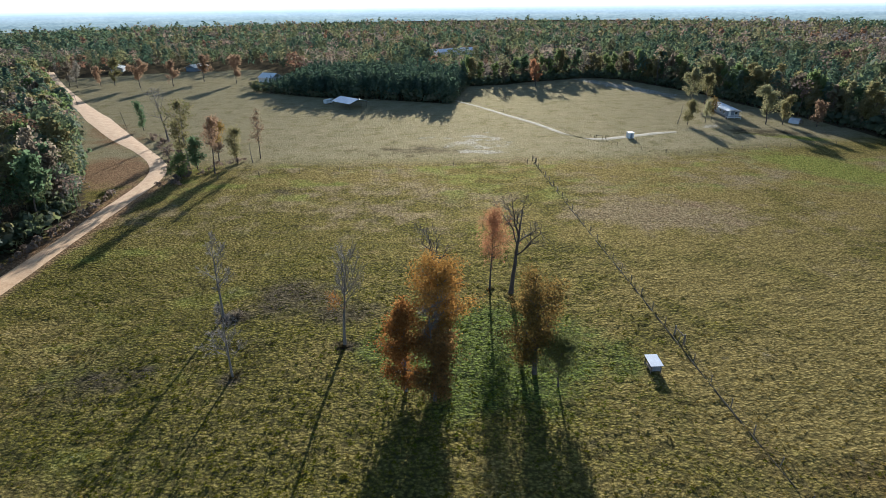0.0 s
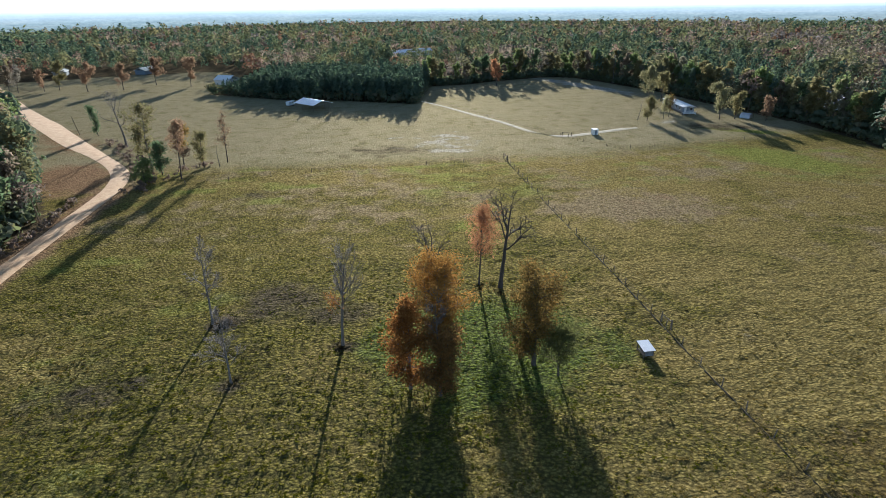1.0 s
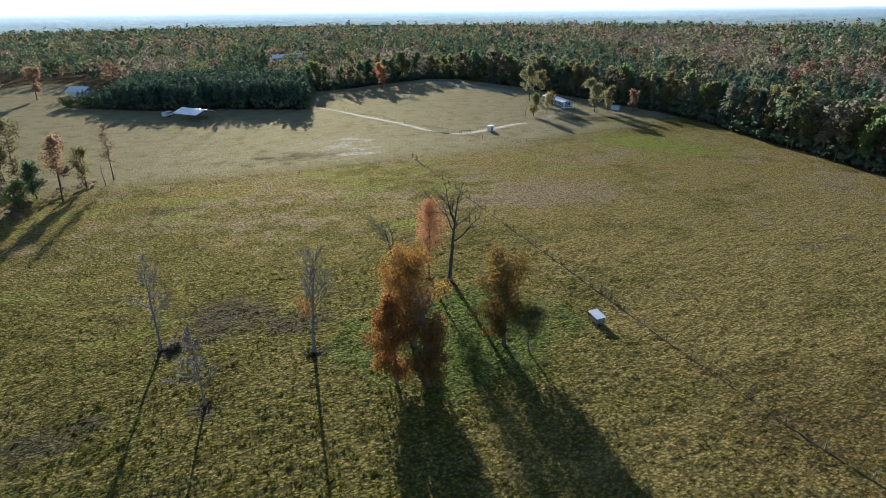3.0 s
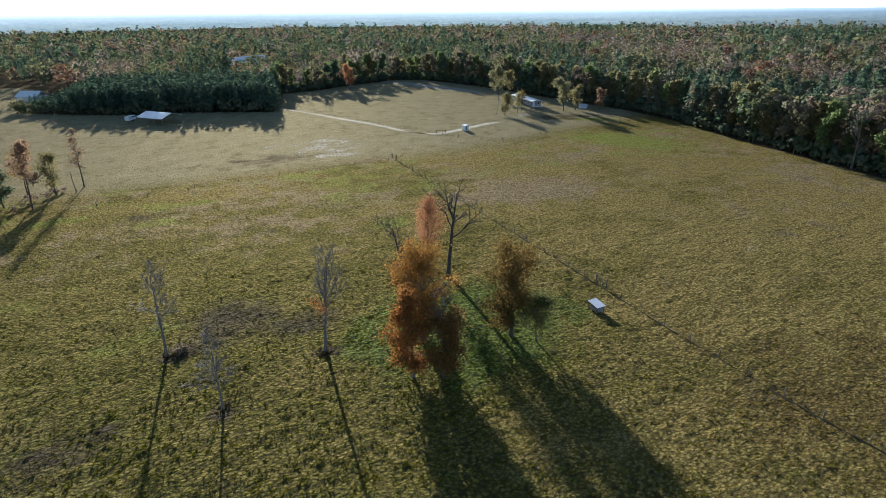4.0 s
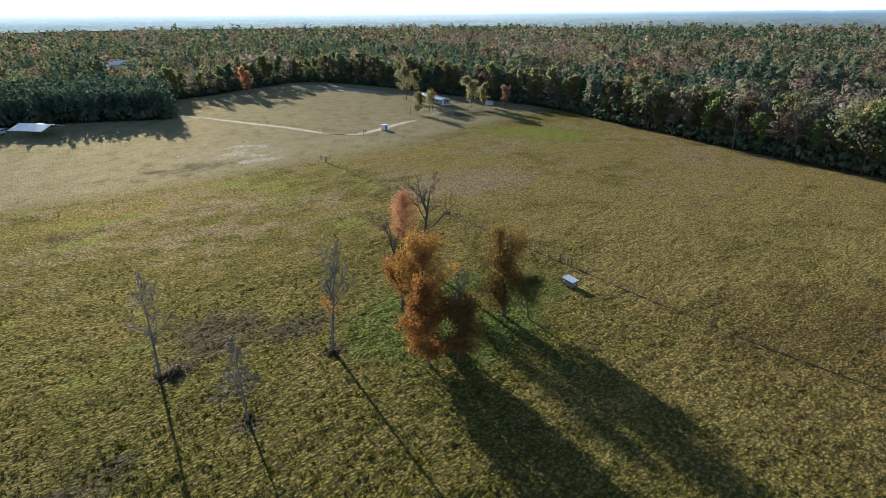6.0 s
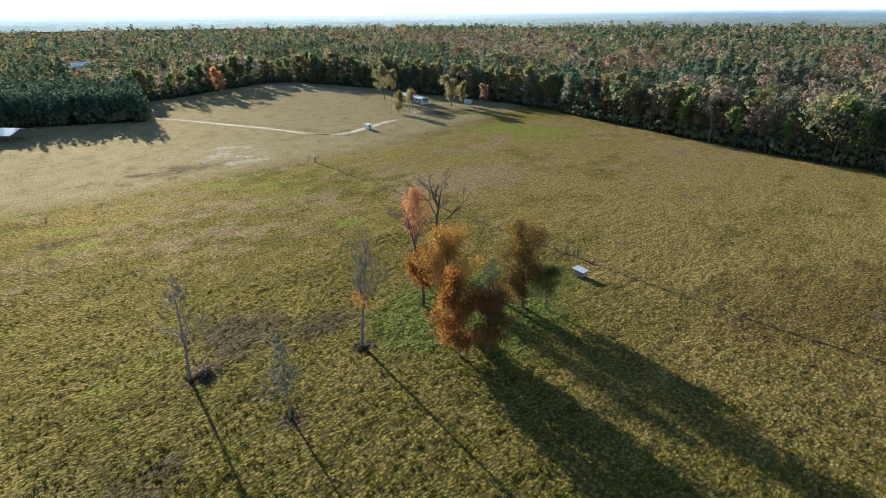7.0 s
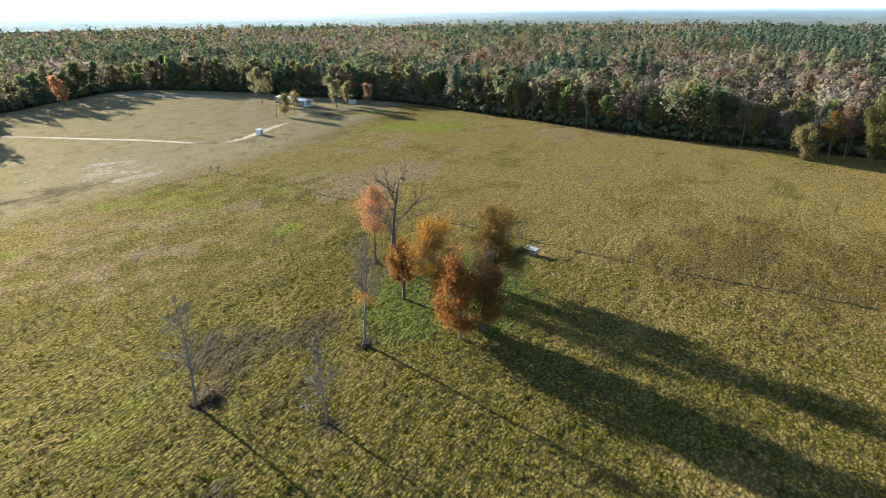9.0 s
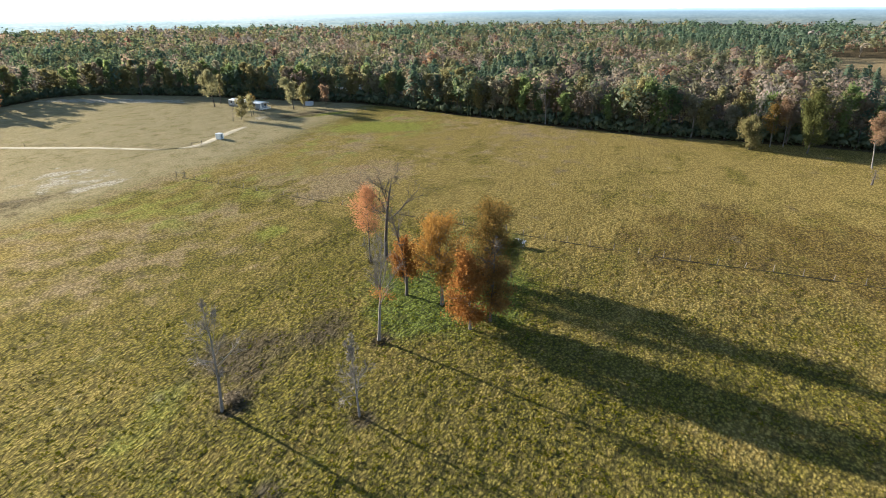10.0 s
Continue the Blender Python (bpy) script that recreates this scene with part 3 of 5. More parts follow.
# ---------------------------------------------------------------- trees
class Wood:
    """Collects branch tubes and leaf sprays of one tree."""
    def __init__(self, seed):
        self.rng = np.random.default_rng(seed)
        self.verts, self.faces, self.tips = [], [], []

    def tube(self, pts, radii, sides):
        base = len(self.verts)
        for i, (p, r) in enumerate(zip(pts, radii)):
            d = pts[min(i + 1, len(pts) - 1)] - pts[max(i - 1, 0)]
            d = d / (np.linalg.norm(d) + 1e-9)
            u = np.cross(d, (0.31, 0.95, 0.1))
            u /= np.linalg.norm(u) + 1e-9
            v = np.cross(d, u)
            for k in range(sides):
                a = 2 * math.pi * k / sides
                self.verts.append(p + r * (math.cos(a) * u + math.sin(a) * v))
        for i in range(len(pts) - 1):
            for k in range(sides):
                a, b = base + i * sides + k, base + i * sides + (k + 1) % sides
                self.faces.append((a, b, b + sides, a + sides))

    def limb(self, p, d, length, r, level, spec):
        """One limb, bending as it goes, with its side limbs."""
        rng, n = self.rng, (9, 6, 4, 3)[level]
        pts, radii = [p], [r * (1.25 if level == 0 else 1)]
        d = d / np.linalg.norm(d)
        for i in range(n):
            d = d + rng.normal(0, spec["bend"][level], 3) + (0, 0, spec["lift"][level])
            d /= np.linalg.norm(d)
            pts.append(pts[-1] + d * length / n)
            radii.append(max(r * (1 - (i + 1) / n) ** spec.get("taper", 0.8), 0.018))
        pts = np.array(pts)
        self.tube(pts, radii, (7, 5, 4, 3)[level])
        if level + 1 < spec["levels"]:
            for k in range(spec["count"][level]):
                f = spec["first"][level] + (1 - spec["first"][level]) * (k + rng.random()) / spec["count"][level]
                i = min(int(f * n), n - 1)
                q = pts[i] + (pts[i + 1] - pts[i]) * (f * n - i)
                ax = pts[i + 1] - pts[i]
                ax /= np.linalg.norm(ax)
                side_ = np.cross(ax, rng.normal(0, 1, 3))
                side_ /= np.linalg.norm(side_) + 1e-9
                sp = radians(rng.uniform(*spec["angle"][level]))
                way = ax * math.cos(sp) + side_ * math.sin(sp)
                if level == 0:
                    reach = spec["reach"] * np.interp(f, *spec["profile"]) * rng.uniform(0.5, 1.3)
                else:
                    reach = length * rng.uniform(0.3, 0.6) * (1.15 - 0.6 * f)
                self.limb(q, way, max(reach, 0.3), max(radii[i] * rng.uniform(0.4, 0.65) * spec.get("stout", 1.0), 0.02), level + 1, spec)
        if level >= 1:
            for f in np.linspace(0.25, 1, 7 - level):
                i = min(int(f * n), n - 1)
                self.tips.append(pts[i] + (pts[i + 1] - pts[i]) * (f * n - i))

    def leaves(self, count, spread, size, keep=None, full=0.5):
        """Sprays of leaves round the limbs' ends: small folded rhombs at every angle."""
        rng = self.rng
        tips = np.array(self.tips)
        if keep is not None:
            tips = tips[[keep(p) for p in tips]]
        tips = tips[rng.random(len(tips)) < full]
        at = tips[rng.integers(0, len(tips), count)] + rng.normal(0, spread, (count, 3))
        return sprays(rng, at, size)


def sprays(rng, at, size, facing=None):
    """Folded rhombs at the given spots, at every angle or roughly facing the given ways."""
    n = len(at)
    w = rng.normal(0, 1, (n, 3)) if facing is None else facing + rng.normal(0, 0.2, (n, 3))
    w /= np.linalg.norm(w, axis=1)[:, None] + 1e-9
    u = np.cross(w, rng.normal(0, 1, (n, 3)))
    u /= np.linalg.norm(u, axis=1)[:, None] + 1e-9
    v = np.cross(w, u)
    s = rng.uniform(0.6, 1.4, (n, 1)) * size
    corners = [at - u * s, at + v * s * 0.7 + w * s * 0.12, at + u * s, at - v * s * 0.7 + w * s * 0.12]
    verts = np.stack(corners, 1).reshape(-1, 3)
    i = np.arange(n)[:, None] * 4
    return verts, np.concatenate([i + (0, 1, 2), i + (0, 2, 3)])


def part(name, me, parent, label=""):
    ob = new(name, me)
    ob.parent = parent
    return tagged(ob, label)


SPEC = dict(levels=3, count=(14, 7, 4), first=(0.3, 0.25, 0.2), angle=((35, 70), (25, 60), (25, 60)), bend=(0.06, 0.12, 0.16, 0.2),
            lift=(0.02, 0.08, 0.05, 0.02), reach=4.5, profile=([0, 0.3, 0.55, 0.8, 1], [0.3, 0.9, 1, 0.7, 0.25]))


def tree(name, label, category, x, y, height, girth, bark, leaf, leaf_count, leaf_size, seed, spread=0.5, keep=None, group="", lean=(0, 0), **spec):
    """A tree of its own: trunk with limbs, and a crown of leaf sprays."""
    root = tagged(new(name), label, category, group)
    root.matrix_world = pose(x, y, float(gz(x, y)) - 0.05)
    s = {**SPEC, **spec}
    w = Wood(seed)
    w.limb(np.zeros(3), np.array([lean[0], lean[1], 1.0]), height * 0.97, girth, 0, s)
    wood = np.array(w.verts)
    squat = np.array((1.0, 1.0, min(1.0, height / wood[:, 2].max())))
    part("trunk", mesh_of("trunk", wood * squat, w.faces, bark, True), root)
    if leaf_count:
        v, f = w.leaves(leaf_count, spread * 0.7, leaf_size, keep, s.get("full", 0.75))
        part("crown", mesh_of("crown", v * squat, f, leaf), root)
    return root


near = "trees standing in the pasture"
bare = dict(levels=4, taper=0.7)
straight = (0.025, 0.12, 0.16, 0.2)
tree("bare_tree", "slender leafless grey tree with thin upswept branches", "tree", -33.0, 71.3, 14.7, 0.19, BARK_GREY, None, 0, 0.06, 11, 0.5, group=near, **bare, bend=straight, lean=(0.06, -0.08), count=(14, 9, 6), reach=4.0, first=(0.3, 0.25, 0.2), profile=([0, 0.3, 0.55, 1], [0.7, 0.9, 1, 0.4]), angle=((28, 50), (25, 60), (25, 60)))
tree("bare_tree", "small leafless grey tree with fine twigs", "tree", -26.6, 56.4, 11.2, 0.14, BARK_GREY, None, 0, 0.06, 12, 0.5, group=near, **bare, bend=straight, count=(17, 10, 6), reach=3.0, first=(0.2, 0.25, 0.2), profile=([0, 0.3, 0.6, 1], [0.8, 1, 0.8, 0.4]))
tree("bare_tree", "tall leafless grey tree with a few rusty leaves low down", "tree", -13.0, 63.0, 15.9, 0.23, BARK_GREY, LEAF_ORANGE, 420, 0.09, 13, 0.6, keep=lambda p: 4.5 < p[2] < 9.5 and p[0] < 0.1, group=near, **bare, bend=straight, count=(16, 9, 5), reach=6.0, first=(0.40, 0.2, 0.2), angle=((22, 48), (20, 50), (25, 60)), lift=(0.02, 0.12, 0.08, 0.03), profile=([0, 0.4, 0.6, 1], [0.8, 1, 0.8, 0.4]), stout=1.1)
tree("autumn_tree", "narrow orange-leaved tree with bare upper branches", "tree", 0.7, 66.9, 16.6, 0.25, BARK_DARK, LEAF_ORANGE, 7500, 0.125, 14, 0.55, keep=lambda p: p[2] < 10.2, group=near, levels=4, taper=0.6, stout=1.2, bend=(0.045, 0.16, 0.2, 0.2), count=(20, 8, 4), reach=3.5, first=(0.08, 0.25, 0.2), lift=(0.02, 0.06, 0.06, 0.02), angle=((30, 75), (25, 60), (25, 60)), profile=([0, 0.2, 0.5, 0.65, 1], [0.75, 0.95, 0.85, 1.15, 0.8]), full=0.95)
tree("autumn_tree", "broad tree in golden orange autumn leaf", "tree", 0.5, 60.2, 15.6, 0.28, BARK_GREY, LEAF_GOLD, 13500, 0.13, 15, 0.75, group=near, bend=straight, stout=1.15, count=(28, 10, 5), reach=5.5, first=(0.25, 0.15, 0.2), lift=(0.02, 0.08, 0.04, 0.02), angle=((35, 62), (25, 60), (25, 60)), profile=([0, 0.27, 0.5, 0.8, 1], [0.5, 0.75, 1, 0.75, 0.4]), full=1.0)
tree("autumn_tree", "low dense orange-leaved tree", "tree", -4.0, 53.2, 11.9, 0.2, BARK_GREY, LEAF_ORANGE, 11500, 0.13, 16, 0.7, group=near, bend=straight, stout=1.15, count=(28, 8, 5), reach=3.5, first=(0.09, 0.15, 0.2), lift=(0.02, 0.03, 0.03, 0.02), angle=((50, 85), (25, 60), (25, 60)), profile=([0, 0.12, 0.4, 0.8, 1], [0.6, 1, 0.95, 0.5, 0.2]), full=1.0)
tree("autumn_tree", "dull brown autumn tree with leafless grey top", "tree", -0.4, 51.6, 14.2, 0.2, BARK_DARK, LEAF_UMBER, 8000, 0.125, 17, 0.7, keep=lambda p: p[2] < 9.6, group=near, levels=4, stout=1.1, bend=straight, count=(24, 7, 4), reach=3.5, first=(0.12, 0.2, 0.2), lift=(0.02, 0.04, 0.03, 0.02), profile=([0, 0.15, 0.5, 0.8, 1], [0.7, 1, 0.9, 0.6, 0.3]), full=1.0)
tree("oak_tree", "tall olive-brown tree with dense ragged crown", "tree", 12.8, 57.0, 15.2, 0.3, BARK_DARK, LEAF_OAK, 15000, 0.125, 28, 0.8, group=near, bend=straight, stout=1.1, count=(36, 8, 4), reach=4.5, first=(0.10, 0.15, 0.2), lift=(0.02, 0.03, 0.03, 0.02), angle=((40, 80), (25, 60), (25, 60)), lean=(0.03, 0), profile=([0, 0.16, 0.4, 0.6, 0.7, 0.85, 1], [0.8, 1, 1, 0.85, 0.8, 0.85, 0.5]), full=0.95)
tree("small_tree", "small green-leaved tree on a thin trunk", "tree", 15.4, 54.4, 7.8, 0.11, BARK_DARK, LEAF_DULL, 7500, 0.10, 19, 0.65, group=near, count=(20, 7, 4), reach=3.6, first=(0.24, 0.15, 0.2), full=1.0)
tree("dead_tree", "big leafless tree with forked crooked limbs", "tree", 12.7, 78.9, 18.6, 0.38, BARK_DARK, LEAF_TWIG, 0, 0.2, 24, 0.5, group=near, levels=4, taper=0.6, stout=1.2, count=(8, 8, 6), reach=9.5, first=(0.42, 0.25, 0.2), angle=((30, 55), (25, 55), (25, 60)), lift=(0.02, 0.07, 0.06, 0.04), bend=(0.05, 0.17, 0.22, 0.24), profile=([0, 0.4, 0.6, 1], [0.7, 1, 0.8, 0.3]))
tree("autumn_tree", "slim rust-red leaved tree", "tree", 9.2, 80.0, 14.2, 0.17, BARK_DARK, LEAF_SALMON, 5800, 0.11, 21, 0.8, group=near, bend=straight, count=(26, 8, 4), reach=4.2, first=(0.36, 0.2, 0.2), lift=(0.02, 0.05, 0.03, 0.02), angle=((45, 80), (25, 60), (25, 60)), profile=([0, 0.4, 0.6, 0.8, 1], [0.8, 1, 0.85, 0.6, 0.2]), full=1.0)
tree("bush", "low russet bush at the foot of a bare tree", "bush", -31.2, 71.4, 0.9, 0.05, BARK_DARK, LEAF_BROWN, 900, 0.11, 22, 0.3, count=(16, 4, 3), reach=1.5, first=(0.03, 0.2, 0.2), angle=((65, 90), (25, 60), (25, 60)))


# ---------------------------------------------------------------- grass
def tufts(name, label, material, spots, height, width, blades, seed):
    """Tussocks in one mesh: a few leaning blades fanned round each spot."""
    rng = np.random.default_rng(seed)
    n = len(spots)
    at = np.repeat(np.c_[spots, gz(spots[:, 0], spots[:, 1]) + relief(spots[:, 0], spots[:, 1]) - 0.02], blades, 0)
    h, w = np.repeat(height, blades) * rng.uniform(0.6, 1.2, n * blades), np.repeat(width, blades)
    a = rng.uniform(0, 2 * math.pi, n * blades)
    out, across = np.c_[np.cos(a), np.sin(a)], np.c_[-np.sin(a), np.cos(a)]
    root = at[:, :2] + out * (w * rng.uniform(0.0, 0.35, n * blades))[:, None]
    half = (w * rng.uniform(0.25, 0.45, n * blades))[:, None]
    tip = root + out * (w * rng.uniform(0.6, 1.3, n * blades))[:, None]
    v = np.stack([np.c_[root - across * half, at[:, 2]], np.c_[root + across * half, at[:, 2]], np.c_[tip, at[:, 2] + h]], 1).reshape(-1, 3)
    return tagged(new(name, mesh_of(name, v, np.arange(len(v)).reshape(-1, 3), material)), label, "grass", kind="stuff")


rng = np.random.default_rng(8)
count = 150000
gx_, gy_ = rng.uniform(-74, 146, count), rng.uniform(-30, 161, count)
reach = np.hypot(gx_ + 30, gy_ - 5)
keep = (rng.random(count) < np.clip(1.6 - reach / 80, 0.08, 1)) & (gy_ < 160) & inside(OPEN, gx_, gy_)
gx_, gy_ = gx_[keep], gy_[keep]
here = covers_at(gx_, gy_)
swell = 0.5 + 0.5 * np.sin(gx_ / 3.1 + 1.7 * np.sin(gy_ / 4.3)) * np.sin(gy_ / 2.7 + 1.3 * np.sin(gx_ / 5.1))
pick = rng.random(len(gx_))
lean_dry, lean_green, poor = np.clip(1.5 * here["dry"] - 0.2, 0.05, 1), here["green"], np.maximum(here["soil"], here["sand"])
lean_dry = np.where(gy_ > 160, 0.8, lean_dry)
sort = np.where(pick < poor * 0.9, 3, np.where(rng.random(len(gx_)) < lean_green, 2, np.where(rng.random(len(gx_)) < lean_dry, 1, 0)))
w_ = rng.uniform(0.16, 0.34, len(gx_)) * (0.75 + 0.5 * swell)
h_ = rng.uniform(0.05, 0.16, len(gx_))
for k, (gname, glabel, gmat) in enumerate((("grass", "rough green-gold pasture grass in tussocks", GRASS_LUSH), ("grass", "dry golden pasture grass in tussocks", GRASS_DRY),
                                           ("grass", "fresh green grass under the trees", GRASS_GREEN), ("weeds", "dead brown weeds on bare patches", WEEDS))):
    m_ = sort == k
    tufts(gname, glabel, gmat, np.c_[gx_, gy_][m_], h_[m_], w_[m_], 4, 30 + k)


# ---------------------------------------------------------------- woods
def template(rng, cards, size, lobes, radius, height, conic=False, trunk=True):
    """A cheap tree for the woods: sprays on the skin of a few lobes, round a three-sided stem. Returns corners, faces and normals."""
    if conic:
        h, a = rng.uniform(0.3, 1.0, cards), rng.uniform(0, 2 * math.pi, cards)
        tier = 0.78 + 0.22 * np.cos(h * 38 + 2 * np.cos(a * 2))
        rr = radius * np.clip(1.22 - h, 0, 0.75) * 1.25 * rng.uniform(0.55, 1.0, cards) * tier
        at = np.c_[rr * np.cos(a), rr * np.sin(a), h * height]
        facing = np.c_[np.cos(a), np.sin(a), np.full(cards, 0.8)]
    else:
        lob = np.array(lobes)[rng.integers(len(lobes), size=cards)]
        d = rng.normal(0, 1, (cards, 3))
        d /= np.linalg.norm(d, axis=1)[:, None]
        d[:, 2] = np.where(rng.random(cards) < 0.6, np.abs(d[:, 2]), d[:, 2])
        k = rng.uniform(0.72, 1.12, (cards, 1))
        at = lob[:, :3] + d * lob[:, 3:] * k * (1, 1, 1.15)
        facing = d
    facing = facing / np.linalg.norm(facing, axis=1)[:, None]
    v, f = sprays(rng, at, size, facing)
    out = at - (0, 0, height * 0.45)
    out /= np.linalg.norm(out, axis=1)[:, None]
    soft = facing * 0.4 + out * 0.6 + rng.normal(0, 0.06, (cards, 3))
    nrm = np.repeat(soft / np.linalg.norm(soft, axis=1)[:, None], 4, 0)
    return with_stem(v, f, nrm, height) if trunk else turned(v, f, nrm)


def with_stem(v, f, nrm, height, r=0.17):
    n = len(v)
    ring_ = np.array([(math.cos(a), math.sin(a), 0.0) for a in (0, 2.1, 4.2)])
    v = np.r_[v, ring_ * r, ring_ * r * 0.4 + (0, 0, height * 0.8)]
    f = np.r_[f, [(n + a, n + b, n + 3 + b) for a, b in ((0, 1), (1, 2), (2, 0))], [(n + a, n + 3 + b, n + 3 + a) for a, b in ((0, 1), (1, 2), (2, 0))]]
    return turned(v, f, np.r_[nrm, ring_, ring_])


def turned(v, f, nrm):
    """Faces wound so that they look the way their corners' normals do."""
    way = np.cross(v[f[:, 1]] - v[f[:, 0]], v[f[:, 2]] - v[f[:, 0]])
    flip = (way * nrm[f].sum(1)).sum(1) < 0
    return v, np.where(flip[:, None], f[:, ::-1], f), nrm


def bare_template(rng, twigs, width, radius, height):
    """A leafless tree for the woods: upswept slivers of limb and twig fanned off a stem."""
    f0 = rng.uniform(0.35, 0.95, twigs)
    a, reach_ = rng.uniform(0, 2 * math.pi, twigs), radius * rng.uniform(0.25, 1.0, twigs)
    base = np.c_[np.cos(a) * reach_ * 0.35, np.sin(a) * reach_ * 0.35, f0 * height * 0.82]
    tip = base + np.c_[np.cos(a) * reach_ * 0.65, np.sin(a) * reach_ * 0.65, reach_ * rng.uniform(0.5, 1.3, twigs)]
    tip[:, 2] = np.minimum(tip[:, 2], height * rng.uniform(0.9, 1.05, twigs))
    b = rng.uniform(0, 2 * math.pi, twigs)
    across = np.c_[np.cos(b), np.sin(b), np.zeros(twigs)] * width
    v = np.stack([base - across, base + across, tip], 1).reshape(-1, 3)
    out = np.repeat(np.c_[np.cos(a), np.sin(a), np.full(twigs, 0.6)] / 1.17, 3, 0)
    return with_stem(v, np.arange(twigs * 3).reshape(-1, 3), out, height, 0.22)


def lobes_of(rng, n, radius, height):
    out = []
    for _ in range(n):
        a, rr = rng.uniform(0, 2 * math.pi), radius * rng.uniform(0.1, 0.62)
        out.append((rr * math.cos(a), rr * math.sin(a), height * rng.uniform(0.48, 0.86), radius * rng.uniform(0.34, 0.56)))
    return out


def planted(name, label, templates, spots, scales, material, seed):
    """Many trees in one mesh: each template turned, scaled and set down, with a tone of its own."""
    rng = np.random.default_rng(seed)
    which = rng.integers(0, len(templates), len(spots))
    V, F, N, T, base = [], [], [], [], 0
    for k, (v, f, nrm) in enumerate(templates):
        idx = np.nonzero(which == k)[0]
        if not len(idx):
            continue
        a = rng.uniform(0, 2 * math.pi, len(idx))
        c, s, sc = np.cos(a)[:, None], np.sin(a)[:, None], scales[idx][:, None]
        wide = rng.uniform(0.85, 1.2, (len(idx), 1))
        X = (v[None, :, 0] * c - v[None, :, 1] * s) * sc * wide + spots[idx, 0][:, None]
        Y = (v[None, :, 0] * s + v[None, :, 1] * c) * sc * wide + spots[idx, 1][:, None]
        Z = v[None, :, 2] * sc + gz(spots[idx, 0], spots[idx, 1])[:, None]
        V.append(np.stack([X, Y, Z], -1).reshape(-1, 3))
        NX, NY = nrm[None, :, 0] * c - nrm[None, :, 1] * s, nrm[None, :, 0] * s + nrm[None, :, 1] * c
        N.append(np.stack([NX, NY, np.broadcast_to(nrm[None, :, 2], NX.shape)], -1).reshape(-1, 3))
        T.append(np.repeat(rng.random(len(idx)), len(v)))
        F.append((f[None] + (base + np.arange(len(idx))[:, None, None] * len(v))).reshape(-1, 3))
        base += len(idx) * len(v)
    me = mesh_of(name, np.concatenate(V), np.concatenate(F), material, True)
    me.attributes.new("tone", "FLOAT", "POINT").data.foreach_set("value", np.concatenate(T).astype(np.float32))
    me.normals_split_custom_set_from_vertices(np.concatenate(N).astype(np.float32))
    return tagged(new(name, me), label, "woods", kind="stuff")


def clearing(x, y):
    """Openings in the woods round the outlying buildings."""
    return inside([(172, 196), (184, 188), (212, 222), (204, 240), (188, 236)], x, y) | (np.hypot(x - 192, y - 190) < 8) | inside(POULTRY_YARD, x, y) | inside(POND_YARD, x, y)


POULTRY_YARD = [(2, 440), (38, 440), (60, 580), (-12, 575)]
POND_YARD = [(-125, 395), (-95, 395), (-90, 362), (-106, 345)]


def scatter(rng, lo, hi, pitch):
    """Jittered spots in a sector ahead of the walk, between two distances."""
    g = np.arange(-hi, hi, pitch)
    X, Y = np.meshgrid(g, g)
    X, Y = X.ravel() + rng.uniform(-0.45, 0.45, X.size) * pitch, Y.ravel() + rng.uniform(-0.45, 0.45, X.size) * pitch
    r = np.hypot(X + 20, Y)
    b = np.degrees(np.arctan2(X + 20, Y))
    ok = (r >= lo) & (r < hi) & (b > -50) & (b < 110)
    ok &= ~inside(OPEN, X, Y) & ~inside(FAR_FIELD, X, Y) & ~inside(PINES, X, Y) & ~clearing(X, Y)
    return np.c_[X[ok], Y[ok]]


def fields(x, y):
    """Where the woods change kind: 0 to 1, in patches."""
    return 0.5 + 0.25 * (np.sin(x / 61 + 0.4 * np.sin(y / 37)) + np.sin(y / 53 + 0.7 * np.sin(x / 45) + 2))


rng = np.random.default_rng(42)
kinds = {"olive": CANOPY_OLIVE, "green": CANOPY_GREEN, "brown": CANOPY_BROWN, "tan": CANOPY_TAN, "rust": CANOPY_RUST, "pine": CANOPY_PINE, "yellow": CANOPY_YELLOW, "bare grey": CANOPY_TWIG}
names = list(kinds)
FAR_PINES = [(384, 35), (420, -10), (560, -34), (1100, -170), (1000, 120), (860, 150), (553, 100)]


def kind_of(spots, rng):
    m = fields(spots[:, 0], spots[:, 1])[:, None]
    m = np.where(((spots[:, 1] > 250) & (spots[:, 0] < 150 + 0.25 * spots[:, 1]))[:, None], m * 0.45, m)
    m = np.where((spots[:, 0] < -80)[:, None], m * 0.35, m)
    m = np.where(((spots[:, 0] > 100) & (spots[:, 1] < 140) & (spots[:, 0] < 400))[:, None], 0.55 + 0.45 * m, m)
    dec = np.array([0.32, 0.10, 0.15, 0.17, 0.04, 0.07, 0.07, 0.08])
    evg = np.array([0.18, 0.24, 0.09, 0.07, 0.03, 0.32, 0.04, 0.03])
    order = np.array([5, 1, 0, 6, 2, 4, 3, 7])
    p = np.cumsum((dec * m + evg * (1 - m))[:, order], 1)
    u = 0.45 * rng.random(len(spots)) + 0.55 * patches(spots[:, 0], spots[:, 1], 44, 17)
    u = np.argsort(np.argsort(u)) / len(u)
    k = order[(u[:, None] > p / p[:, -1:]).sum(1)]
    return np.where(inside(FAR_PINES, spots[:, 0], spots[:, 1]) & (rng.random(len(spots)) < 0.93), 5, k)


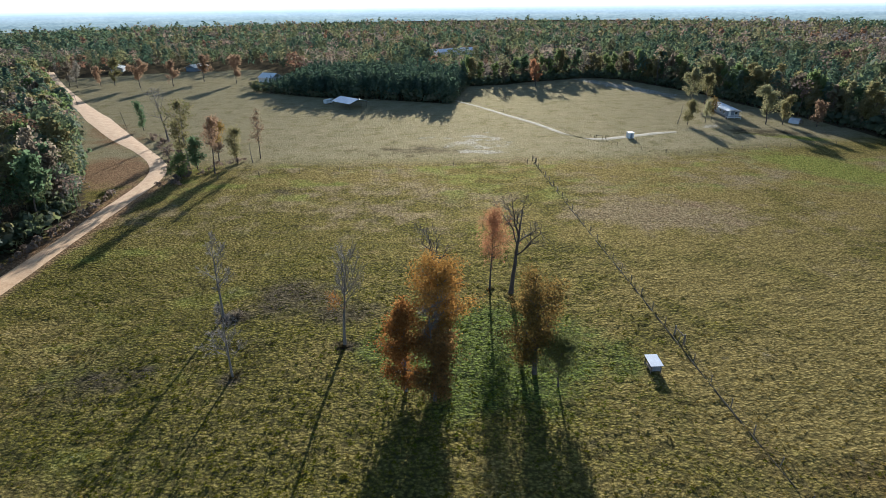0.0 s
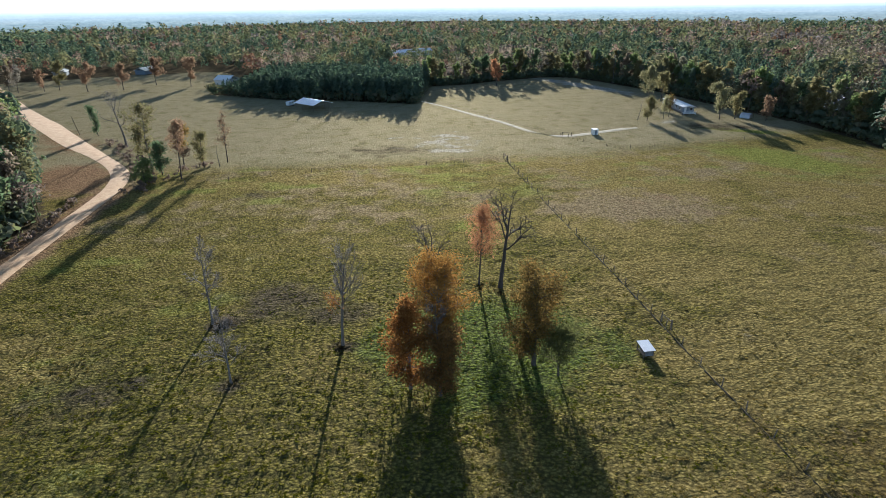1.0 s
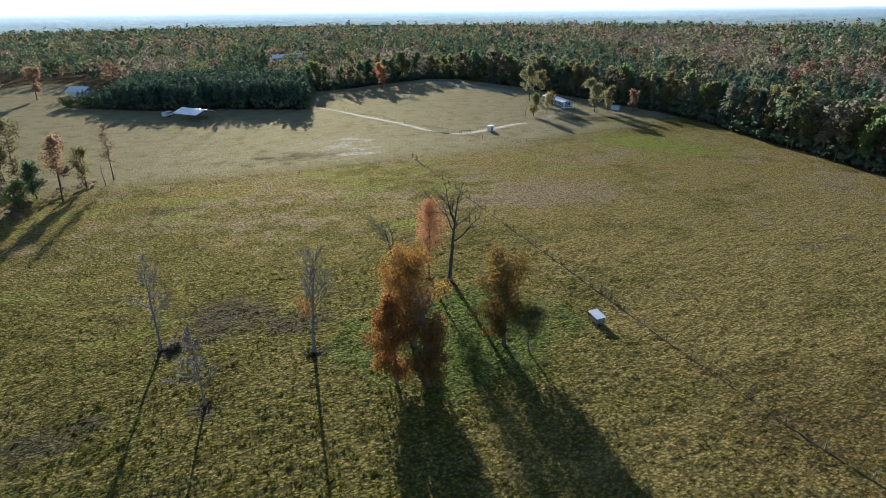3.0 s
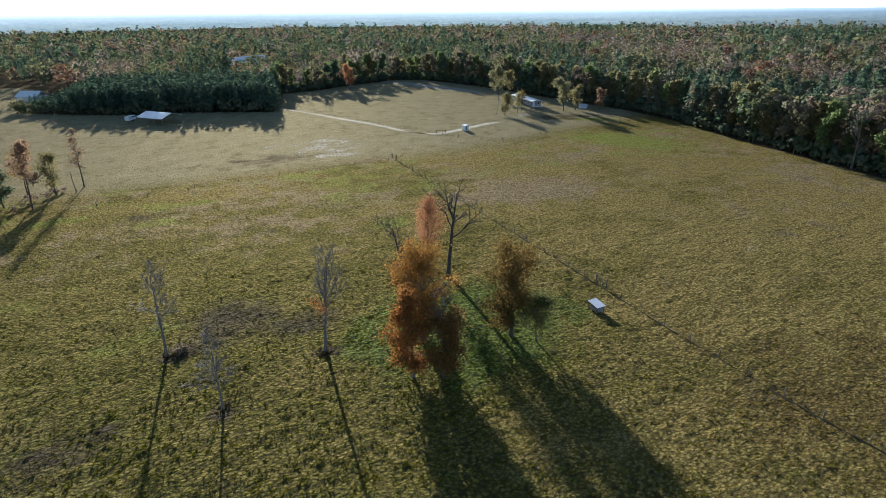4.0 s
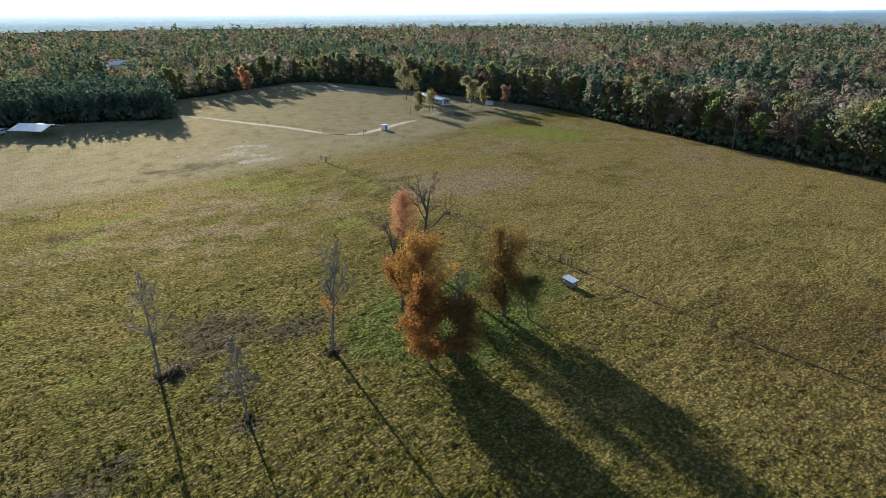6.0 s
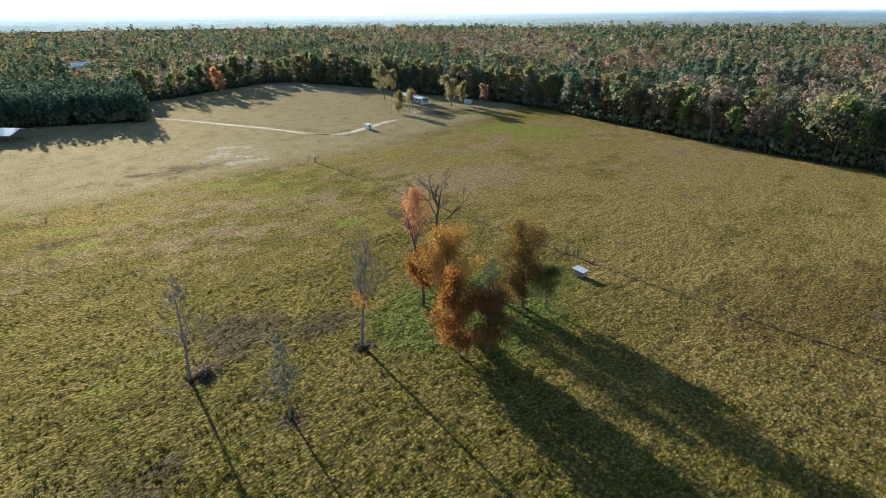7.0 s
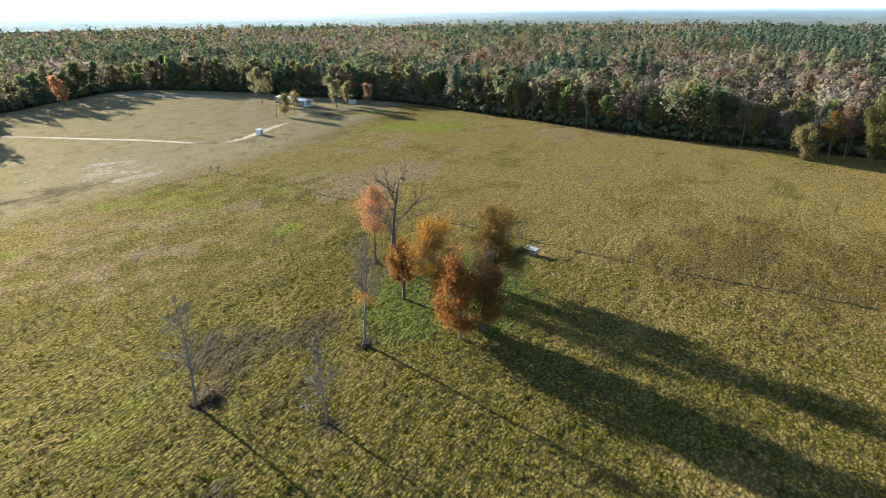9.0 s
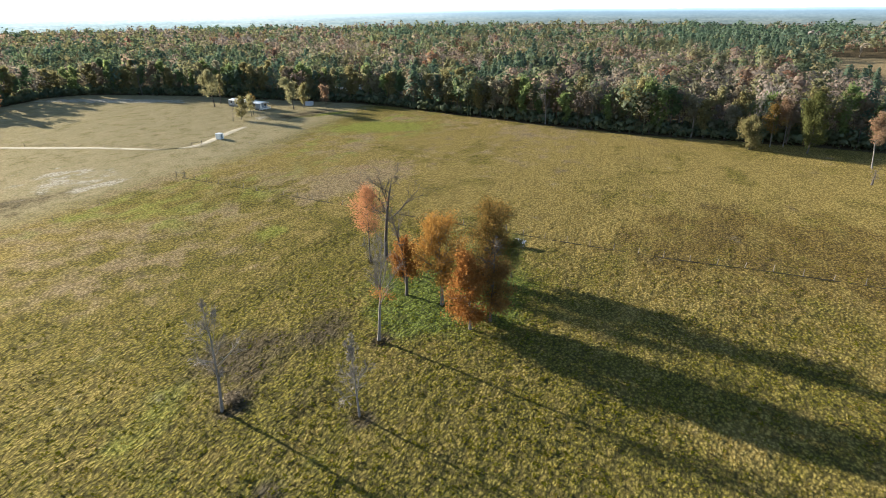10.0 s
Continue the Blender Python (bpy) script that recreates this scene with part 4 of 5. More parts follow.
RINGS = ((60, 190, 6.6, 420, 0.34, "nearest"), (190, 330, 7.2, 230, 0.52, "near"), (330, 600, 8.8, 108, 0.66, "middle"), (600, 1105, 11.5, 34, 1.2, "far"))
for lo, hi, pitch, cards, size, tag in RINGS:
    spots = scatter(rng, lo, hi, pitch)
    kk = kind_of(spots, rng)
    swell_ = 0.8 + 0.42 * patches(spots[:, 0], spots[:, 1], 26, 23)
    for i, kname in enumerate(names):
        sel = spots[kk == i]
        if not len(sel):
            continue
        tmpl = []
        for _ in range(6):
            rad, hgt = rng.uniform(3.8, 6.0), rng.uniform(13.0, 18.5)
            if kname == "bare grey" and hi < 700:
                tmpl.append(bare_template(rng, int(cards * 0.9), 0.03 + 0.06 * size, rad * 0.85, hgt))
            else:
                thin_ = 0.62 if kname in ("tan", "brown", "bare grey") else 1.0
                tmpl.append(template(rng, int(cards * thin_), size, lobes_of(rng, 7, rad, hgt), rad * 0.8 if kname == "pine" else rad, hgt, conic=(kname == "pine" and hi < 1000), trunk=tag.startswith("near")))
        planted("woods", "%s %s autumn woodland canopy" % (tag, kname if kname != "pine" else "dark pine"), tmpl, sel, rng.uniform(0.72, 1.18, len(sel)) * swell_[kk == i], kinds[kname], 7 + i)

# the block of young pines behind the pole barn
px, py = np.meshgrid(np.arange(-105, 22, 2.9), np.arange(268, 364, 2.9))
px, py = px.ravel() + rng.uniform(-1.4, 1.4, px.size), py.ravel() + rng.uniform(-1.4, 1.4, px.size)
ok = inside(PINES, px, py)
tmpl = [template(rng, 110, 0.55, None, 3.2, rng.uniform(11.8, 13.8), conic=True) for _ in range(8)]
planted("pine_plantation", "dense block of young dark green pines", tmpl, np.c_[px, py][ok], rng.uniform(0.74, 1.1, ok.sum()) * np.clip((px[ok] + 108) / 36, 0.32, 1), CANOPY_PINE, 3)


# ---------------------------------------------------------------- trees at the woods' edge and along the road
def along(line, pitch, rng, off, sideways):
    """Spots along a line, pitch apart, off metres to one side, give or take."""
    pts = np.array(line, float)
    d = np.r_[0, np.cumsum(np.hypot(*np.diff(pts, axis=0).T))]
    s = np.arange(0, d[-1], pitch) + rng.uniform(-0.4, 0.4, len(np.arange(0, d[-1], pitch))) * pitch
    s = np.clip(s, 0, d[-1] - 0.01)
    x, y = np.interp(s, d, pts[:, 0]), np.interp(s, d, pts[:, 1])
    i = np.clip(np.searchsorted(d, s, "right") - 1, 0, len(pts) - 2)
    t = (pts[i + 1] - pts[i]) / np.hypot(*(pts[i + 1] - pts[i]).T)[:, None]
    o = off + rng.uniform(-sideways, sideways, len(s))
    return np.c_[x + t[:, 1] * o, y - t[:, 0] * o]


edge = "trees along the edge of the woods"
STOCK = [
    ("oak_tree", "olive-leaved oak at the edge of the woods", LEAF_OLIVE, BARK_DARK, 1500, 0.38, dict(reach=4.4, first=(0.22, 0.2, 0.2))),
    ("oak_tree", "dull green oak at the edge of the woods", LEAF_GREEN, BARK_DARK, 1500, 0.38, dict(reach=4.2, first=(0.18, 0.2, 0.2))),
    ("autumn_tree", "brown-leaved autumn tree at the edge of the woods", LEAF_BROWN, BARK_GREY, 950, 0.40, dict(reach=3.8, first=(0.3, 0.2, 0.2))),
    ("bare_tree", "pale grey leafless tree at the edge of the woods", LEAF_TWIG, BARK_GREY, 300, 0.16, dict(count=(13, 6, 3), stout=1.35, reach=4.6, first=(0.3, 0.2, 0.2), lift=(0.02, 0.14, 0.08, 0.03))),
    ("pine_tree", "dark green pine at the edge of the woods", LEAF_PINE, BARK_DARK, 1200, 0.38, dict(reach=3.2, first=(0.42, 0.2, 0.2), count=(16, 6, 3), angle=((60, 90), (25, 60), (25, 60)))),
    ("autumn_tree", "pale tan autumn tree at the edge of the woods", LEAF_TAN, BARK_GREY, 950, 0.40, dict(reach=4.0, first=(0.28, 0.2, 0.2))),
    ("sweetgum_tree", "yellowing tree at the edge of the woods", LEAF_YELLOW, BARK_GREY, 1000, 0.40, dict(reach=3.6, first=(0.25, 0.2, 0.2))),
]
rng = np.random.default_rng(77)
RIGHT_EDGE = [(118, 355), (130, 327), (143, 288), (146, 262), (153, 235), (159, 204), (160, 190), (158, 165), (153, 134), (149, 107), (147, 83), (145, 60), (146, 41), (149, 23), (151, 5), (152, -10), (152, -45)]
LEFT_EDGE = [(-84, 55), (-84, 95), (-86, 125), (-96, 142), (-108, 165), (-131, 201), (-161, 238), (-203, 298), (-266, 386)]
TOP_EDGE = [(20, 330), (45, 335), (60, 345), (85, 355), (100, 362), (118, 355)]
spots = np.concatenate([along(RIGHT_EDGE, 5.0, rng, -4.0, 2.0), along(RIGHT_EDGE, 6.5, rng, -9.0, 3.0), along(LEFT_EDGE, 5.5, rng, -4.5, 2.0), along(LEFT_EDGE, 7.0, rng, -10, 3.0), along(TOP_EDGE, 5.0, rng, -4.0, 2.0)])
made = {}
for x, y in spots:
    k = rng.choice(len(STOCK), p=[0.26, 0.2, 0.12, 0.14, 0.1, 0.1, 0.08] if x > 0 else [0.26, 0.36, 0.1, 0.04, 0.2, 0.02, 0.02])
    variant = (k, int(rng.integers(2)))
    size, turn = rng.uniform(0.82, 1.18), rng.uniform(0, 360)
    if variant not in made:
        nm, lb, lf, bk, cnt, sz, sp = STOCK[k]
        made[variant] = tree(nm, lb, "tree", 0, 0, 15.5, 0.24, bk, lf, cnt, sz, 100 + 7 * k + variant[1], 0.8, group=edge, **{"count": (9, 3, 2), **sp})
        ob = made[variant]
    else:
        ob = copy_thing(made[variant], pose(0, 0, 0))
    ob.matrix_basis = pose(x, y, float(gz(x, y)) - 0.05, 0, 0, turn) @ Matrix.Diagonal((size, size, size * rng.uniform(0.9, 1.1), 1))

# bushes and saplings that close the woods' foot
low = []
for _ in range(6):
    hgt = rng.uniform(2.5, 4.5)
    lob = [(rng.uniform(-1, 1), rng.uniform(-1, 1), hgt * rng.uniform(0.25, 0.7), rng.uniform(0.7, 1.2)) for _ in range(5)]
    low.append(template(rng, 52, 0.45, lob, 1.5, hgt, trunk=False))
for nm, lf, off, sd in (("dark green", CANOPY_GREEN, -3.5, 1), ("olive", CANOPY_OLIVE, -5.0, 2), ("dull green", CANOPY_GREEN, -2.8, 3)):
    sp = np.concatenate([along(RIGHT_EDGE, 2.6, rng, off, 1.2), along(LEFT_EDGE, 2.8, rng, off, 1.2), along(TOP_EDGE, 1.5, rng, off, 1.4), along(TOP_EDGE, 2.2, rng, off - 4, 2.0), along(RIGHT_EDGE, 3.0, rng, off - 3, 1.5), along([(-105, 322), (-60, 294), (-30, 287), (9, 270), (20, 330)], 5.0, rng, -1.0, 0.6)])
    planted("undergrowth", "%s undergrowth along the foot of the woods" % nm, low, sp, rng.uniform(0.75, 1.9, len(sp)), lf, sd)

row = "trees in the row beside the road"

def stand(nm, lb, x, y, h, g, bk, lf, cnt, sz, sd, sp):
    """One tree of the row, the yard or the field's edge."""
    tree(nm, lb, "stump" if "stump" in lb else "tree", x, y, h, g, bk, lf, int(cnt * 1.8), sz * 0.74, sd, 0.8, group=row if "row" in lb else "", **sp)


stand("autumn_tree", "slim russet tree at the end of the row", -56.2, 170.7, 15.5, 0.17, BARK_DARK, LEAF_RUST, 420, 0.25, 201, dict(reach=2.4, first=(0.3, 0.2, 0.2), levels=4, bend=straight))
stand("dead_tree", "short leaning dead trunk", -57.4, 166.2, 6.5, 0.14, BARK_GREY, None, 0, 0.2, 202, dict(reach=0.8, first=(0.6, 0.2, 0.2), count=(4, 2, 2), lean=(-0.15, 0)))
stand("small_tree", "light green leafy tree in the row", -61.9, 165.6, 11.5, 0.17, BARK_DARK, LEAF_OLIVE, 1000, 0.32, 203, dict(reach=3.8, first=(0.15, 0.2, 0.2)))
stand("autumn_tree", "tall brown-leaved tree in the row", -64.8, 154.0, 16.5, 0.2, BARK_DARK, LEAF_RUST, 1000, 0.33, 204, dict(reach=4.6, first=(0.35, 0.2, 0.2)))
stand("autumn_tree", "brown and yellow tree in the row", -68.7, 168.4, 12.5, 0.18, BARK_DARK, LEAF_OAK, 800, 0.3, 205, dict(reach=4.0, first=(0.3, 0.2, 0.2)))
stand("oak_tree", "tall thin-leaved green oak", -76.0, 162.6, 20.5, 0.3, BARK_GREY, LEAF_OLIVE, 950, 0.40, 206, dict(reach=7.0, first=(0.3, 0.2, 0.2), levels=4, count=(16, 6, 3)))
stand("small_tree", "dense dark green tree in the row", -71.8, 159.0, 9.5, 0.16, BARK_DARK, LEAF_PINE, 1300, 0.32, 207, dict(reach=3.0, first=(0.12, 0.2, 0.2)))
stand("small_tree", "low dark green tree in the row", -72.8, 149.5, 7.5, 0.14, BARK_DARK, LEAF_GREEN, 1100, 0.3, 208, dict(reach=3.0, first=(0.12, 0.2, 0.2)))
stand("bare_tree", "tall leafless tree with upswept limbs", -97.5, 197.0, 20.5, 0.38, BARK_GREY, LEAF_TWIG, 260, 0.14, 209, dict(reach=9.0, first=(0.35, 0.2, 0.2), levels=4, count=(10, 6, 4), lift=(0.02, 0.12, 0.08, 0.03)))
stand("small_tree", "upright dark green tree", -116.5, 217.5, 11.5, 0.15, BARK_DARK, LEAF_PINE, 900, 0.3, 210, dict(reach=2.0, first=(0.1, 0.2, 0.2)))
stand("small_tree", "green tree by the road bend", -84.5, 178.0, 12.0, 0.16, BARK_DARK, LEAF_OLIVE, 900, 0.3, 211, dict(reach=2.8, first=(0.12, 0.2, 0.2)))
stand("autumn_tree", "far orange-leaved tree in the meadow", -180.0, 344.0, 16.5, 0.25, BARK_DARK, LEAF_RUST, 1700, 0.42, 212, dict(reach=6.4, first=(0.25, 0.2, 0.2)))
stand("autumn_tree", "far pale orange tree in the meadow", -162.0, 349.0, 15.0, 0.25, BARK_DARK, LEAF_RUST, 1500, 0.42, 213, dict(reach=5.4, first=(0.25, 0.2, 0.2)))
stand("autumn_tree", "far russet tree beside the pines", -126.0, 358.5, 17.0, 0.25, BARK_DARK, LEAF_RUST, 1900, 0.42, 214, dict(reach=6.4, first=(0.25, 0.2, 0.2)))
stand("autumn_tree", "far reddish tree in the meadow", -150.5, 369.0, 17.0, 0.25, BARK_DARK, LEAF_RUST, 1900, 0.42, 215, dict(reach=6.4, first=(0.25, 0.2, 0.2)))
stand("bare_tree", "far grey thinly leaved tree in the meadow", -221.0, 348.0, 15.0, 0.2, BARK_DARK, LEAF_TWIG, 900, 0.3, 233, dict(reach=4.0, first=(0.2, 0.2, 0.2), levels=4, stout=1.3))
stand("autumn_tree", "far small red tree in the meadow", -208.0, 351.0, 12.0, 0.2, BARK_DARK, LEAF_RUST, 900, 0.36, 234, dict(reach=3.6, first=(0.2, 0.2, 0.2)))
stand("oak_tree", "far brownish tree in the meadow", -232.0, 358.0, 15.0, 0.22, BARK_DARK, LEAF_BROWN, 1200, 0.4, 235, dict(reach=4.5, first=(0.15, 0.2, 0.2)))
stand("oak_tree", "far olive tree in the meadow", -202.0, 356.0, 16.0, 0.25, BARK_DARK, LEAF_OLIVE, 1300, 0.42, 216, dict(reach=4.5, first=(0.2, 0.2, 0.2)))
stand("autumn_tree", "lone rust-red tree in the far pasture", 61.2, 327.0, 14.5, 0.25, BARK_DARK, LEAF_SALMON, 1800, 0.38, 217, dict(reach=5.5, first=(0.15, 0.2, 0.2)))
stand("small_tree", "small round-headed green tree by the yard", 102.0, 213.0, 9.4, 0.14, BARK_DARK, LEAF_OLIVE, 1500, 0.28, 218, dict(reach=3.4, first=(0.14, 0.2, 0.2)))
stand("dead_tree", "bare leaning trunk by the yard", 99.0, 215.0, 8.5, 0.16, BARK_GREY, None, 0, 0.2, 219, dict(reach=1.0, first=(0.6, 0.2, 0.2), count=(5, 2, 2), lean=(0.08, 0)))
stand("small_tree", "small yellow-green tree before the mobile home", 110.6, 216.0, 9.0, 0.12, BARK_DARK, LEAF_YELLOW, 700, 0.26, 220, dict(reach=2.0, first=(0.3, 0.2, 0.2)))
stand("small_tree", "small brownish tree before the mobile home", 114.2, 218.6, 9.0, 0.12, BARK_DARK, LEAF_OAK, 700, 0.26, 221, dict(reach=2.0, first=(0.3, 0.2, 0.2)))
stand("sweetgum_tree", "tall yellow-green tree beside the yard", 132.5, 211.0, 14.5, 0.22, BARK_DARK, LEAF_YELLOW, 2600, 0.32, 222, dict(reach=5.2, first=(0.2, 0.2, 0.2)))
stand("oak_tree", "dark olive tree beside the yard", 139.0, 210.5, 11.0, 0.2, BARK_DARK, LEAF_OLIVE, 1300, 0.32, 223, dict(reach=3.0, first=(0.2, 0.2, 0.2)))
stand("sweetgum_tree", "tall yellowing tree behind the mobile home", 121.0, 252.0, 17.0, 0.22, BARK_DARK, LEAF_YELLOW, 2500, 0.34, 224, dict(reach=5.6, first=(0.3, 0.2, 0.2)))
stand("sweetgum_tree", "yellow-green tree behind the mobile home", 130.0, 258.0, 14.0, 0.22, BARK_DARK, LEAF_OLIVE, 2100, 0.34, 225, dict(reach=5.0, first=(0.3, 0.2, 0.2)))
stand("autumn_tree", "small reddish tree at the woods' edge", 149.0, 205.0, 9.5, 0.16, BARK_DARK, LEAF_RUST, 1100, 0.3, 226, dict(reach=3.0, first=(0.15, 0.2, 0.2)))
stand("bush", "rounded yellow-green bushy tree at the field's edge", 137.6, 18.2, 10.0, 0.16, BARK_DARK, LEAF_OLIVE, 5200, 0.3, 227, dict(reach=4.6, full=0.9, first=(0.04, 0.2, 0.2), count=(22, 6, 3), angle=((50, 90), (25, 60), (25, 60))))
stand("autumn_tree", "thin rusty orange tree at the field's edge", 145.0, 12.0, 14.0, 0.18, BARK_GREY, LEAF_OAK, 1100, 0.28, 228, dict(reach=3.2, first=(0.3, 0.2, 0.2)))
stand("autumn_tree", "thin brown-orange tree at the field's edge", 148.0, 8.0, 16.0, 0.18, BARK_GREY, LEAF_RUST, 1000, 0.28, 229, dict(reach=3.2, first=(0.4, 0.2, 0.2)))
stand("oak_tree", "tall green tree clothed to the ground", 140.2, 1.6, 18.5, 0.25, BARK_DARK, LEAF_DULL, 5600, 0.3, 230, dict(reach=6.0, full=0.8, count=(22, 6, 3), first=(0.1, 0.2, 0.2)))
stand("autumn_tree", "leaning russet tree with pale double trunk", 128.2, -13.6, 15.5, 0.2, BARK_GREY, LEAF_RUST, 1600, 0.28, 231, dict(reach=3.4, first=(0.42, 0.2, 0.2), lean=(0.06, -0.03)))
stand("tree_stump", "jagged broken stump in the field", 108.8, -10.8, 4.2, 0.3, BARK_DARK, LEAF_BROWN, 60, 0.25, 232, dict(reach=1.0, first=(0.3, 0.2, 0.2), count=(5, 2, 2)))

# brush along the road verge under the row
sp = np.concatenate([along([(-74, 140), (-78, 158), (-90, 178), (-110, 205)], 1.6, rng, 2.0, 3.0), along([(-60, 168), (-73, 148)], 2.0, rng, 0, 2.5), along([(-83.5, 60), (-83.5, 120), (-86, 138)], 1.5, rng, 0.4, 0.8)])
planted("brush", "dark brown brush along the road verge", low, sp, rng.uniform(0.25, 0.75, len(sp)), CANOPY_BROWN, 12)


# ---------------------------------------------------------------- buildings
def box(bm, x0, x1, y0, y1, z0, z1):
    vs = [bm.verts.new((x, y, z)) for z in (z0, z1) for x, y in ((x0, y0), (x1, y0), (x1, y1), (x0, y1))]
    for f in ((0, 3, 2, 1), (4, 5, 6, 7), (0, 1, 5, 4), (1, 2, 6, 5), (2, 3, 7, 6), (3, 0, 4, 7)):
        bm.faces.new([vs[i] for i in f])


def bpart(name, material, parent, boxes, label="", bevel=0.0):
    """One part out of boxes, its edges eased."""
    bm = bmesh.new()
    for b in boxes:
        box(bm, *b)
    if bevel:
        bmesh.ops.bevel(bm, geom=bm.edges[:], offset=bevel, segments=1, affect="EDGES")
    me = bpy.data.meshes.new(name)
    bm.to_mesh(me)
    bm.free()
    me.materials.append(material)
    return part(name, me, parent, label)


def gable(name, material, parent, w, l, eave, rise, thick, over=0.3, label="", pitch=0.9):
    """A ribbed sheet roof on two slopes, the ridge along y."""
    bm = bmesh.new()
    ribs = max(int((l + 2 * over) / pitch), 2)
    for sgn in (-1, 1):
        rows_ = []
        for i in range(ribs * 3 + 1):
            y = -l / 2 - over + (l + 2 * over) * i / (ribs * 3)
            up = 0.05 if i % 3 == 1 else 0.0
            rows_.append([bm.verts.new((sgn * x, y, z + up + dz)) for dz in (0, -thick) for x, z in ((0, eave + rise), (w / 2 + over, eave - rise * over / (w / 2)))])
        for a, b in zip(rows_, rows_[1:]):
            for i, j in ((0, 1), (1, 3), (3, 2), (2, 0)):
                bm.faces.new((a[i], a[j], b[j], b[i]))
        bm.faces.new((rows_[0][0], rows_[0][2], rows_[0][3], rows_[0][1]))
        bm.faces.new((rows_[-1][0], rows_[-1][1], rows_[-1][3], rows_[-1][2]))
    bmesh.ops.recalc_face_normals(bm, faces=bm.faces[:])
    me = bpy.data.meshes.new(name)
    bm.to_mesh(me)
    bm.free()
    me.materials.append(material)
    return part(name, me, parent, label)


def thing(name, label, category, x, y, turn=0.0, group=""):
    ob = tagged(new(name), label, category, group)
    ob.matrix_world = pose(x, y, float(gz(x, y)), 0, 0, turn)
    return ob


GLASS = plain_mat("dark_window_glass", (0.02, 0.025, 0.03), (0.03, 0.035, 0.04), 1.0, 0.08, 0, 0.0)
BLUE_GREY = plain_mat("blue_grey_siding", (0.16, 0.19, 0.23), (0.24, 0.27, 0.31), 0.8, 0.6, 0, 0.2)
RUBBER = plain_mat("tyre_rubber", (0.015, 0.015, 0.016), (0.04, 0.04, 0.04), 4.0, 0.9, 0, 0.2)

# pole barn in the shade of the pines: ridge along its long side
barn = thing("pole_barn", "open pole barn with a pale metal gable roof", "barn", -40.0, 264.6, 44.0)
gable("roof", METAL_ROOF, barn, 10.5, 14.0, 3.0, 1.6, 0.08, 0.4, "pale galvanised sheet roof")
for x in (-5.0, 5.0):
    for y in (-6.6, -2.2, 2.2, 6.6):
        bpart("post", WOOD, barn, [(x - 0.09, x + 0.09, y - 0.09, y + 0.09, -0.2, 3.1)], bevel=0.015)
    bpart("beam", WOOD, barn, [(x - 0.06, x + 0.06, -6.9, 6.9, 2.75, 2.97)], bevel=0.01)
for y in (-6.6, -2.2, 2.2, 6.6):
    bpart("tie_beam", WOOD, barn, [(-5.0, 5.0, y - 0.05, y + 0.05, 2.6, 2.75)], bevel=0.01)

stock = thing("stock_trailer", "small white livestock trailer parked by the barn", "trailer", -52.3, 274.5, -30)
bpart("body", WHITE, stock, [(-1.0, 1.0, -2.4, 2.4, 0.6, 1.2), (-1.0, 1.0, -2.4, 2.4, 2.1, 2.3), (-1.0, -0.94, -2.4, 2.4, 1.2, 2.1), (0.94, 1.0, -2.4, 2.4, 1.2, 1.6), (-1.0, 1.0, -2.4, -2.34, 1.2, 2.1)], bevel=0.02)
bpart("drawbar", WIRE, stock, [(-0.08, 0.08, 2.4, 3.6, 0.5, 0.62)], bevel=0.01)
for x in (-1.05, 1.05):
    for y in (-0.45, 0.45):
        wheel = part("wheel", bpy.data.meshes.new("wheel"), stock)
        bm = bmesh.new()
        bmesh.ops.create_cone(bm, cap_ends=True, segments=16, radius1=0.36, radius2=0.36, depth=0.22, matrix=pose(x, y, 0.36, 0, 90, 0))
        bmesh.ops.bevel(bm, geom=bm.edges[:], offset=0.03, segments=1, affect="EDGES")
        bm.to_mesh(wheel.data)
        bm.free()
        wheel.data.materials.append(RUBBER)

# the mobile home
home = thing("mobile_home", "long dark mobile home with a white metal roof and porch", "mobile home", 126.8, 234.5, -6.0)
bpart("wall", BLUE_GREY, home, [(-2.5, 2.5, -10.5, 12.5, 0.75, 3.25)], "blue-grey siding", 0.03)
bpart("skirting", DARK, home, [(-2.42, 2.42, -10.4, 12.4, -0.1, 0.75)])
gable("roof", WHITE, home, 5.1, 23.2, 3.25, 0.55, 0.1, 0.3, "white ribbed metal roof")
bpart("roof_curb", WHITE, home, [(-2.62, 2.62, -10.7, -10.58, 3.05, 3.3)], "white fascia", 0.02)
for x, y0, y1 in ((-2.53, -8.5, -7.1), (-2.53, -4.4, -3.0), (-2.53, 0.5, 1.9), (-2.53, 5.0, 6.6), (-2.53, 9.4, 10.6)):
    win = bpart("window", WHITE, home, [(x - 0.03, x + 0.03, y0 - 0.1, y1 + 0.1, 1.55, 1.63), (x - 0.03, x + 0.03, y0 - 0.1, y1 + 0.1, 2.75, 2.83), (x - 0.03, x + 0.03, y0 - 0.1, y0, 1.63, 2.75), (x - 0.03, x + 0.03, y1, y1 + 0.1, 1.63, 2.75)], "white window frame")
    bpart("pane", GLASS, win, [(x - 0.01, x + 0.02, y0, y1, 1.63, 2.75)])
win = bpart("window", WHITE, home, [(0.7, 2.0, -10.56, -10.5, 2.75, 2.85), (0.7, 2.0, -10.56, -10.5, 1.5, 1.6), (0.7, 0.8, -10.56, -10.5, 1.6, 2.75), (1.9, 2.0, -10.56, -10.5, 1.6, 2.75)], "white window frame")
bpart("pane", GLASS, win, [(0.8, 1.9, -10.54, -10.5, 1.6, 2.75)])
bpart("door", WHITE, home, [(-1.7, -0.75, -10.57, -10.5, 0.8, 2.85)], "white door", 0.02)
